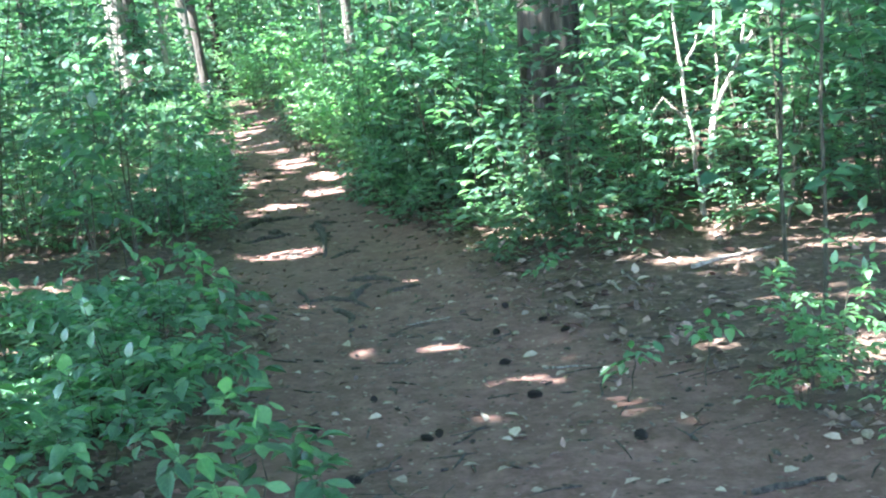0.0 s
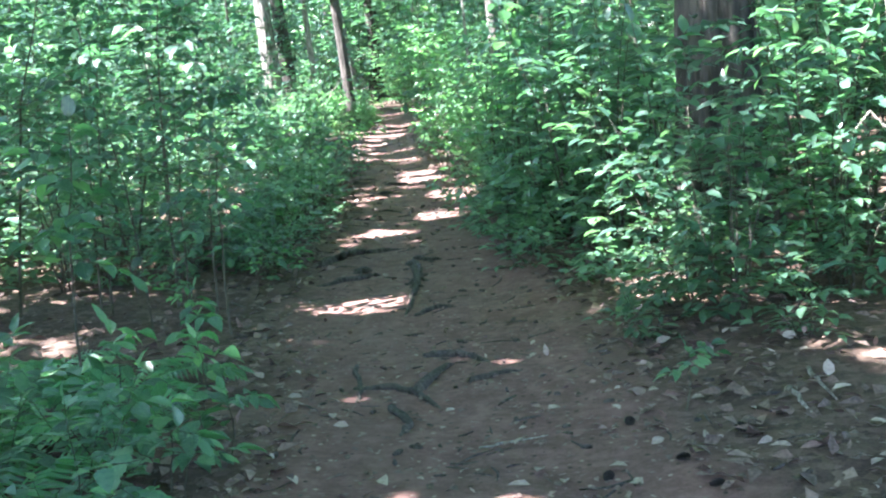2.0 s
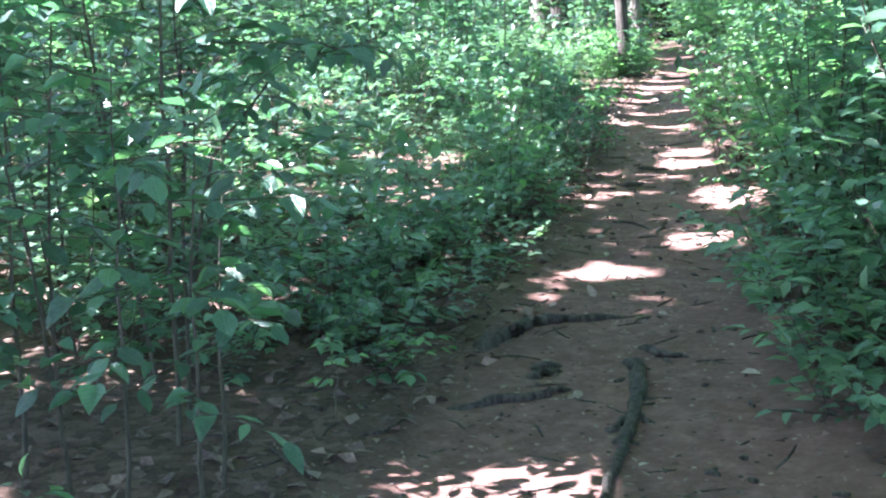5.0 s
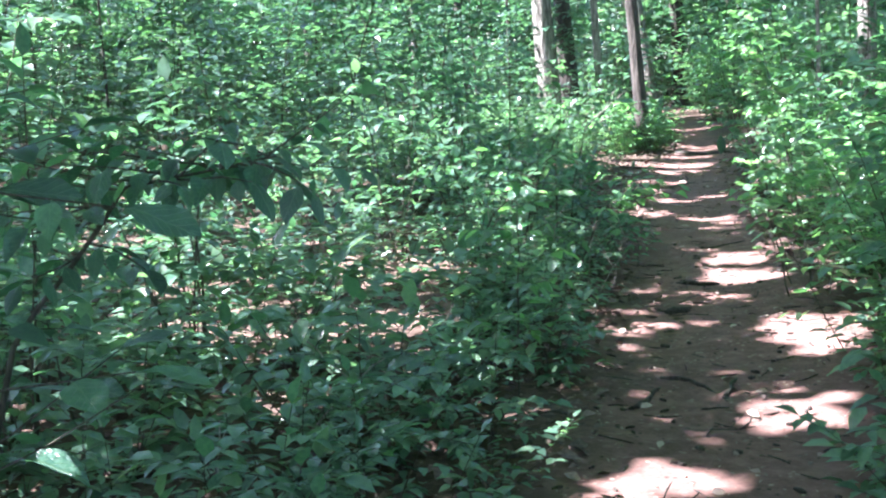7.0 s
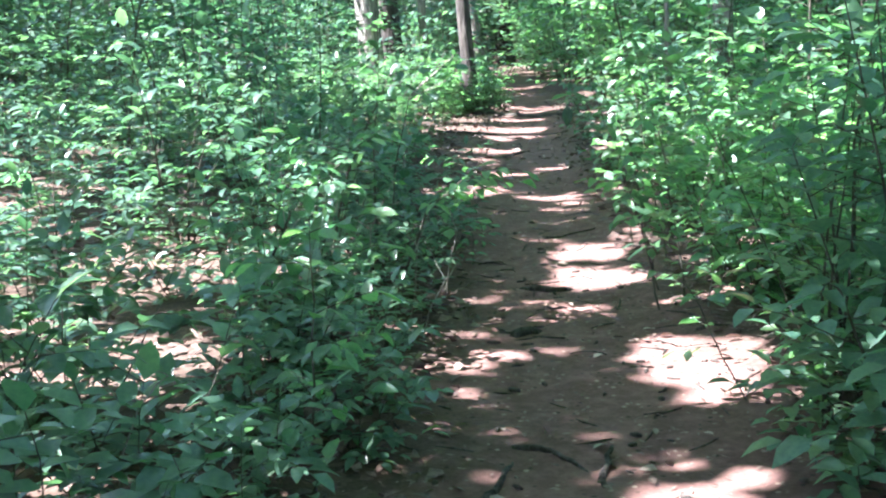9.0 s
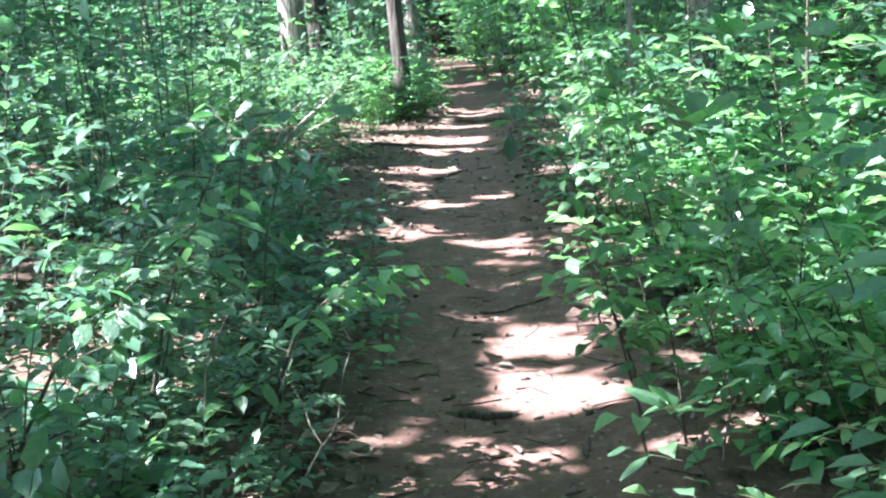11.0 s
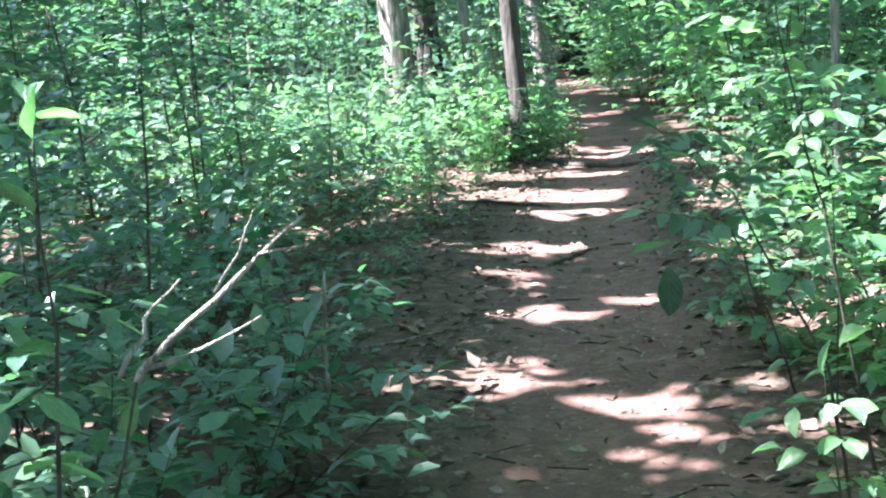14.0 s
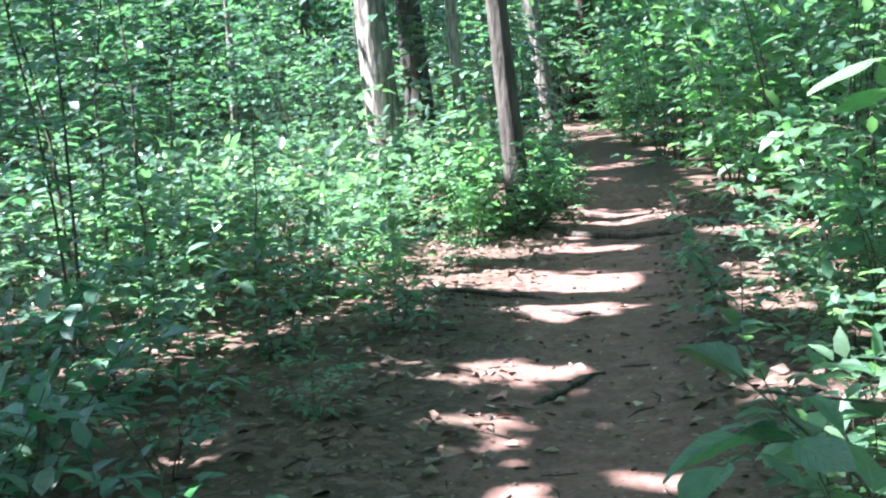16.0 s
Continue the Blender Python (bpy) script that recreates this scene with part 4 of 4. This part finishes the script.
build_leafy_plant("sapling", 312, [(-2.15, 9.45, 0), (-2.15, 9.5, 0.6), (-2.1, 9.5, 1.1)], 14, 0.4, 5, 0.09, LEAF_SAPLING, "sapling with broad leaves, bluish shade put into their green", bare=0.4, radius=0.008)
build_leafy_plant("sapling", 313, [(-2.15, 8.95, 0), (-2.12, 8.97, 0.6), (-2.1, 9.0, 1.35)], 19, 0.45, 6, 0.09, LEAF_SAPLING, "sapling with broad leaves, bluish shade put into their green", bare=0.4, radius=0.008)
build_leafy_plant("sapling", 314, [(-2.85, 9.4, 0), (-2.8, 9.4, 0.8), (-2.8, 9.45, 1.7)], 20, 0.45, 6, 0.115, LEAF_SAPLING, "sapling with broad leaves, bluish shade put into their green", bare=0.3, radius=0.009)
for k, (x, y, h) in enumerate([(-1.35, 5.3, 0.3), (-1.2, 6.1, 0.35), (-1.5, 6.25, 0.42), (-1.38, 6.45, 0.35), (-1.62, 6.5, 0.4), (-1.25, 6.75, 0.3), (-1.5, 7.2, 0.4), (-1.75, 7.9, 0.45), (-1.3, 4.6, 0.3), (0.95, 5.2, 0.28), (0.62, 5.1, 0.2), (0.42, 7.2, 0.25), (-2.0, 8.4, 0.5),
                               (-2.75, 13.6, 0.35), (-2.9, 17.4, 0.3), (-1.1, 14.2, 0.35), (-1.9, 10.3, 0.3), (-1.35, 6.7, 0.25), (-1.6, 4.9, 0.35), (-1.8, 5.6, 0.4), (-1.0, 15.6, 0.4), (-1.45, 4.2, 0.35), (-1.75, 4.5, 0.4), (-2.1, 5.0, 0.5), (-1.25, 5.7, 0.3), (-1.65, 6.6, 0.4), (-2.2, 6.2, 0.5), (-1.5, 3.9, 0.3), (-1.95, 5.9, 0.45), (-1.2, 4.9, 0.25), (-1.9, 7.3, 0.45), (-0.55, 3.9, 0.22), (-0.75, 4.1, 0.3), (-0.9, 4.4, 0.35), (-0.95, 3.8, 0.35), (-1.08, 4.9, 0.35), (-0.8, 3.6, 0.3), (-0.68, 4.35, 0.2), (-1.05, 5.35, 0.3), (-2.1, 10.1, 0.35), (-2.3, 10.7, 0.4), (-2.6, 11.0, 0.4), (-2.0, 10.6, 0.25), (-2.2, 11.2, 0.35)]):
    build_leafy_plant("seedling", 330 + k, [(x, y, 0), (x + 0.03, y, h * 0.6), (x + 0.02, y - 0.03, h)], 5, 0.13, 4, 0.10 if x < -0.5 and y < 8 else 0.065, LEAF_SUN_TONE if k % 3 == 0 else LEAF_BUSH, "small leafy seedling at the trail's edge", "seedling", 0.5, 0.004)

# ---- ferns ----


def build_fern(seed):
    r = random.Random(seed)
    root = tagged(new("fern"), "green fern with arching feathery fronds", "fern")
    for k in range(7):
        a = 2 * math.pi * k / 7 + r.uniform(-0.3, 0.3)
        pts = wander(r, (0, 0, -0.01), Vector((math.cos(a), math.sin(a), 1.15)), r.uniform(0.5, 0.7), 8, 0.03, -0.2)
        leaflets = []
        for i in range(1, 26):
            u = i / 26
            p, d = along(pts, u)
            side = d.cross(Vector((0, 0, 1))).normalized()
            l = 0.15 * math.sin(math.pi * min(1, u * 0.85 + 0.15)) ** 0.8 + 0.01
            for s in (1, -1):
                leaflets.append((p, side * s + d * 0.35 + Vector((0, 0, r.uniform(-0.2, 0.05))), side.cross(d) * 1.0 + Vector((0, 0, 0.2)), l, 0.028))
        stalk = Shape()
        stalk.tube(pts, [0.004 * (1 - 0.08 * i) for i in range(9)], 4)
        frond = part("frond", stalk.mesh("frond", LEAF_FERN), root)
        tagged(part("leaflet", leaf_mesh("leaflet", leaflets, LEAF_HALF, LEAF_FERN), frond), kind="stuff")
    return root


ferns = [build_fern(i) for i in (1, 2)]
for k, (x, y, s) in enumerate([(-1.7, 5.75, 1.35), (-2.25, 7.0, 1.2), (-1.75, 5.2, 0.95), (-2.4, 5.8, 1.0), (-2.0, 7.7, 0.9), (-2.9, 7.1, 1.1), (-2.6, 8.0, 0.9)]):
    put(ferns[k % 2], x, y, s, 70 * k, group="ferns beside the trail")
retire(ferns)

# ---- dead wood ----


def build_dead(name, lines, mat, label, category="dead branch", foot=None):
    """Dead stems along given lines; the first point of the first line is the foot."""
    x0, y0, z0 = lines[0][0]
    root = tagged(new(name), label, category)
    root.location = (x0, y0, z0)
    r = random.Random(len(lines))
    for k, pts in enumerate(lines):
        *places, r0 = pts
        fine = []
        for a, b in zip(places, places[1:]):
            for i in range(3):
                fine.append(Vector(a).lerp(Vector(b), i / 3) - Vector((x0, y0, z0)) + Vector((r.gauss(0, 0.002 + 0.4 * r0), r.gauss(0, 0.002 + 0.4 * r0), 0)))
        fine.append(Vector(places[-1]) - Vector((x0, y0, z0)))
        sh = Shape()
        sh.tube(fine, [r0 * (1 - 0.6 * i / (len(fine) - 1)) * r.uniform(0.85, 1.15) for i in range(len(fine))], 7, True)
        part("branch" if k else "stem", sh.mesh("branch", foot if foot and k == 0 else mat), root)
    return root


g = ground_z(1.8, 9.3)
build_dead("dead_shrub", [[(1.78, 9.3, g - 0.05), (1.76, 9.3, 0.35), (1.74, 9.34, 0.65), (1.67, 9.4, 1.35), (1.6, 9.42, 2.2), 0.022],
                          [(1.72, 9.36, 1.15), (1.80, 9.36, 1.3), (1.86, 9.38, 1.45), 0.013],
                          [(1.82, 9.3, 0.3), (1.90, 9.32, 0.78), (2.13, 9.3, 1.23), (2.4, 9.3, 1.75), 0.024],
                          [(1.85, 9.3, 0.5), (1.95, 9.35, 1.1), (1.96, 9.36, 1.9), 0.016],
                          [(1.72, 9.35, 0.75), (1.55, 9.4, 0.94), (1.38, 9.41, 0.70), 0.012],
                          [(2.1, 9.3, 1.2), (2.2, 9.35, 1.6), (2.18, 9.35, 2.0), 0.014]], DEAD, "dead shrub with bleached pale forked stems", "dead shrub")
build_dead("dead_branch", [[(-3.25, 16.75, ground_z(-3.25, 16.75) - 0.02), (-3.2, 16.95, 0.7), (-3.14, 17.05, 1.06), 0.006],
                           [(-3.14, 17.05, 1.06), (-3.09, 17.07, 1.12), (-2.97, 17.1, 1.22), (-2.85, 17.12, 1.32), 0.007],
                           [(-3.12, 17.06, 1.08), (-3.03, 17.08, 1.11), (-2.93, 17.1, 1.16), 0.004],
                           [(-3.165, 17.05, 1.07), (-3.13, 17.07, 1.16), (-3.07, 17.1, 1.22), 0.0045],
                           [(-3.0, 17.09, 1.2), (-2.95, 17.1, 1.29), (-2.93, 17.1, 1.33), 0.003],
                           [(-2.93, 17.1, 1.26), (-2.85, 17.12, 1.27), 0.003]], DEAD, "bleached bare forked branch standing among shrubs", foot=TWIG)
build_dead("dead_stub", [[(-3.85, 19.5, ground_z(-3.85, 19.5) - 0.03), (-3.84, 19.5, 0.4), (-3.82, 19.5, 0.75), 0.014], [(-3.84, 19.5, 0.3), (-3.95, 19.45, 0.42), 0.008]], DEAD, "thin pale dead stem standing in leaf litter")


for k, (x, y, h) in enumerate([(-3.05, 15.7, 0.75), (-2.9, 15.95, 0.6), (-3.25, 15.3, 0.8), (-2.75, 15.6, 0.45), (-3.3, 16.2, 0.9), (-2.85, 16.5, 0.55), (-3.45, 16.0, 1.0), (-1.5, 16.3, 0.7), (-1.45, 17.1, 0.95), (-1.55, 17.9, 0.8), (-2.9, 12.4, 0.6), (-3.1, 13.4, 0.6), (-2.7, 11.6, 0.5)]):
    q = random.Random(400 + k)
    bend = [(x + q.uniform(-0.06, 0.06) * i, y + q.uniform(-0.06, 0.06) * i, ground_z(x, y) - 0.02 + h * i / 3) for i in range(4)]
    side = [(bend[2][0] + q.uniform(-0.12, 0.12) * i, bend[2][1] + q.uniform(-0.1, 0.1) * i, bend[2][2] + 0.07 * i) for i in range(3)]
    build_dead("dead_twig", [bend + [0.0045], side + [0.003]], DEAD, "thin bleached bare twig standing among leaves", "dead twig")


def lay_stick(points, radius, mat, label, name="stick", sunk=0.0):
    """A stick or root along the ground; a root dips under at both ends and swells unevenly."""
    sh = Shape()
    r = random.Random(int(points[0][0] * 131 + points[-1][1] * 77))
    fine = []
    for (xa, ya), (xb, yb) in zip(points, points[1:]):
        for i in range(6):
            x, y = xa + (xb - xa) * i / 6 + r.gauss(0, 0.007), ya + (yb - ya) * i / 6 + r.gauss(0, 0.007)
            fine.append((x, y))
    fine.append(points[-1])
    n = len(fine) - 1
    places, radii = [], []
    for i, (x, y) in enumerate(fine):
        u = i / n
        arch = min(1.0, 4 * u, 4 * (1 - u)) if sunk else 1.0
        places.append((x, y, ground_z(x, y) + radius * (0.8 - sunk * (1.9 - 1.5 * arch)) + 0.25 * radius * noise.noise((x * 9, y * 9, 1))))
        radii.append(radius * (1.05 - 0.55 * u) * (1 + 0.3 * noise.noise((x * 14, y * 14, 6))))
    sh.tube(places, radii, 9, True)
    return tagged(new(name, sh.mesh(name, mat)), label, name.replace("_", " "))


for pts, rad in [([(-1.02, 7.87), (-0.83, 7.83), (-0.68, 7.65), (-0.55, 7.43)], 0.020), ([(-0.72, 7.72), (-0.61, 8.2)], 0.028), ([(-0.5, 7.86), (-0.38, 7.95), (-0.26, 7.98)], 0.018), ([(-0.78, 8.38), (-0.6, 8.36), (-0.42, 8.17)], 0.024),
                 ([(-1.25, 11.11), (-1.12, 10.44), (-1.07, 9.88), (-1.02, 9.3)], 0.024), ([(-0.98, 9.38), (-0.88, 9.5), (-0.76, 9.53)], 0.018), ([(-0.8, 7.55), (-0.67, 7.3), (-0.68, 7.1)], 0.022), ([(-1.1, 8.3), (-0.98, 7.84), (-0.96, 7.6)], 0.014),
                 ([(-1.28, 11.2), (-1.18, 10.85), (-1.13, 10.5), (-1.13, 10.2)], 0.023), ([(-1.62, 10.88), (-1.54, 11.05)], 0.03), ([(-1.3, 11.4), (-1.2, 11.3), (-1.05, 11.32)], 0.02), ([(-1.93, 11.1), (-1.89, 11.35), (-1.85, 11.61), (-1.71, 11.77), (-1.4, 11.96)], 0.04), ([(-1.3, 11.23), (-1.22, 11.02), (-1.13, 10.69)], 0.032), ([(-1.17, 10.34), (-1.15, 10.49), (-1.05, 10.46)], 0.02), ([(-1.65, 11.02), (-1.55, 11.1)], 0.028), ([(-1.76, 14.04), (-1.76, 14.38)], 0.013),
                 ([(-1.8, 10.4), (-1.5, 10.62), (-1.42, 10.8)], 0.022), ([(-2.15, 13.7), (-2.08, 13.9), (-2.08, 14.2)], 0.015), ([(-2.1, 14.3), (-1.95, 14.26), (-1.8, 14.12)], 0.013), ([(-2.36, 15.8), (-2.25, 15.95)], 0.03), ([(-2.5, 16.85), (-2.35, 16.8), (-2.2, 16.9)], 0.025),
                 ([(-4.2, 25.25), (-4.0, 25.1), (-3.85, 25.15)], 0.02), ([(-3.8, 23.1), (-3.7, 23.4), (-3.6, 23.75)], 0.02), ([(-5.2, 25.9), (-4.6, 25.6), (-4.2, 25.65)], 0.025), ([(-5.1, 28.9), (-4.6, 28.4), (-4.0, 28.35), (-3.6, 28.6)], 0.035)]:
    lay_stick(pts, rad, ROOT, "worn grey-brown tree root crossing the trail", "exposed_root", 0.75)
for pts, rad, mat in [([(0.85, 3.92), (1.1, 3.99)], 0.012, ROOT), ([(0.32, 5.74), (0.53, 5.71)], 0.006, DEAD), ([(0.56, 5.58), (0.52, 5.23)], 0.006, ROOT), ([(0.83, 7.29), (0.86, 6.94)], 0.010, DEAD), ([(0.93, 7.56), (0.97, 7.09)], 0.009, DEAD),
                      ([(1.35, 7.44), (1.93, 7.9)], 0.014, DEAD), ([(-7.19, 23.53), (-6.4, 23.84)], 0.035, ROOT), ([(-0.47, 4.38), (-0.3, 4.6)], 0.008, ROOT), ([(-2.6, 18.3), (-2.3, 18.6)], 0.008, ROOT), ([(-4.3, 20.9), (-3.9, 21.3)], 0.009, DEAD),
                      ([(-3.2, 13.2), (-2.7, 13.4)], 0.008, DEAD), ([(-3.6, 21.6), (-3.3, 21.4)], 0.007, DEAD), ([(-0.35, 6.9), (-0.1, 7.05)], 0.005, DEAD), ([(-1.0, 12.9), (-0.85, 13.3)], 0.008, ROOT)]:
    lay_stick(pts, rad, mat, "bleached fallen stick lying on the ground" if mat is DEAD else "dark fallen stick lying on the ground")

# ---- pine cones ----


def build_cone():
    sh = Shape()
    r = random.Random(9)
    rings = [(-0.045, 0.004), (-0.03, 0.014), (0.0, 0.018), (0.03, 0.012), (0.05, 0.003)]
    sh.tube([(z, 0, 0) for z, _ in rings], [q for _, q in rings], 8, True)
    for k in range(48):
        u = k / 48
        a = k * 2.4
        x = -0.042 + 0.088 * u
        q = 0.031 * math.sin(math.pi * (0.12 + 0.8 * u)) ** 0.8
        c, s = math.cos(a), math.sin(a)
        tip = Vector((x + 0.012, c * q, s * q))
        mid = Vector((x, c * q * 0.4, s * q * 0.4))
        t = Vector((0, -s, c)) * 0.010
        sh.add([mid - t * 0.6, mid + t * 0.6, tip + t, tip - t, tip + Vector((-0.006, c * 0.003, s * 0.003))], [(0, 1, 2, 3), (3, 2, 4), (1, 0, 4)])
    return tagged(new("pine_cone", sh.mesh("pine_cone", CONE, False)), "dark open pine cone lying on the dirt trail", "pine cone", "pine cones on the trail")


cone = build_cone()
for k, (x, y) in enumerate([(0.38, 6.58), (0.13, 6.5), (0.15, 5.91), (0.25, 5.27), (-0.45, 5.46), (-0.21, 4.8), (-0.68, 5.06), (0.59, 4.56), (0.48, 6.33), (0.21, 7.1), (0.6, 6.86), (-0.47, 4.38), (-0.16, 4.83)]):
    copy_thing(cone, pose(x, y, ground_z(x, y) + 0.012, 20 * k, 12 * (k % 3) - 10, 67 * k) @ Matrix.Scale(0.5 + 0.07 * (k % 4), 4))
retire([cone])

# ---- leaf litter and needles ----


def build_litter():
    r = random.Random(21)
    leaves = []
    for _ in range(15000):
        y = r.uniform(2.2, 31)
        if r.random() < 0.5:
            x = edge_left(y) + 0.1 - abs(r.gauss(0, 1.9))
        else:
            x = edge_right(y) - 0.1 + abs(r.gauss(0, 1.5))
        l = r.uniform(0.04, 0.10)
        leaves.append(((x, y, ground_z(x, y) + r.uniform(0.002, 0.02)), (r.uniform(-1, 1), r.uniform(-1, 1), r.uniform(-0.25, 0.35)), (r.gauss(0, 0.4), r.gauss(0, 0.4), 1), l, l * r.uniform(0.4, 0.75)))
    for k in range(1500):
        y = r.uniform(2.8, 9) if k % 2 else r.uniform(2.5, 30)
        x = r.uniform(edge_left(y), edge_right(y))
        l = r.uniform(0.018, 0.055)
        leaves.append(((x, y, ground_z(x, y) + 0.006), (r.uniform(-1, 1), r.uniform(-1, 1), r.uniform(-0.05, 0.25)), (r.gauss(0, 0.3), r.gauss(0, 0.3), 1), l, l * 0.6))
    return tagged(new("leaf_litter", leaf_mesh("leaf_litter", leaves, LEAF_HALF, LITTER)), "dry brown fallen leaves scattered over the ground", "leaf litter", kind="stuff")


CHIP = ([(0, 0.3, 0.06), (0.6, 0.5, 0.05), (1, -0.2, 0.06), (0.3, -0.5, 0.05)], [(0, 3, 2, 1)])


def build_chips():
    r = random.Random(22)
    straws = []
    for _ in range(4500):
        y = r.uniform(2.5, 22)
        x = r.uniform(edge_left(y) - 0.4, edge_right(y) + 0.5)
        l = r.uniform(0.015, 0.05)
        straws.append(((x, y, ground_z(x, y) + 0.002), (r.uniform(-1, 1), r.uniform(-1, 1), r.uniform(0, 0.06)), (r.gauss(0, 0.2), r.gauss(0, 0.2), 1), l, r.uniform(0.004, 0.014)))
    return tagged(new("bark_chips", leaf_mesh("bark_chips", straws, CHIP, STRAW)), "small pale bark chips and needles strewn on the trail", "bark chips", kind="stuff")


def build_debris():
    """Broken twigs, bark pieces and clods lying on the trail and its verges."""
    r = random.Random(23)
    sh = Shape()
    for k in range(1300):
        y = r.uniform(3, 19) if k % 4 else r.uniform(19, 30)
        x = r.uniform(edge_left(y) - 0.7, edge_right(y) + 0.5)
        a = r.uniform(0, math.pi)
        l, q = r.choice([(r.uniform(0.05, 0.2), r.uniform(0.003, 0.006)), (r.uniform(0.02, 0.06), r.uniform(0.005, 0.012))])
        dx, dy = math.cos(a) * l / 2, math.sin(a) * l / 2
        bend = r.gauss(0, 0.12)
        pts = [(x + dx * u - dy * bend * (1 - u * u), y + dy * u + dx * bend * (1 - u * u), 0) for u in (-1, 0, 1)]
        sh.tube([(px, py, ground_z(px, py) + q * 0.6) for px, py, _ in pts], [q * r.uniform(0.4, 0.8), q, q * r.uniform(0.3, 0.8)], 5, True)
    return tagged(new("forest_debris", sh.mesh("forest_debris", ROOT)), "broken dark twigs and bark pieces strewn over the dirt", "forest debris", kind="stuff")


def build_pale_leaves():
    r = random.Random(24)
    leaves = []
    for _ in range(420):
        y = 3.0 + 5.5 * r.random() ** 1.3 if r.random() < 0.6 else r.uniform(9, 25)
        x = r.uniform(edge_left(y) - 0.2, edge_right(y) + 0.9)
        l = r.uniform(0.03, 0.085)
        leaves.append(((x, y, ground_z(x, y) + 0.008), (r.uniform(-1, 1), r.uniform(-1, 1), r.uniform(-0.05, 0.3)), (r.gauss(0, 0.4), r.gauss(0, 0.4), 1), l, l * r.uniform(0.4, 0.7)))
    return tagged(new("pale_leaves", leaf_mesh("pale_leaves", leaves, LEAF_FULL, PALE_LEAF)), "dry curled beige leaves lying on the trail", "fallen leaves", kind="stuff")


build_litter()
build_chips()
build_debris()
build_pale_leaves()
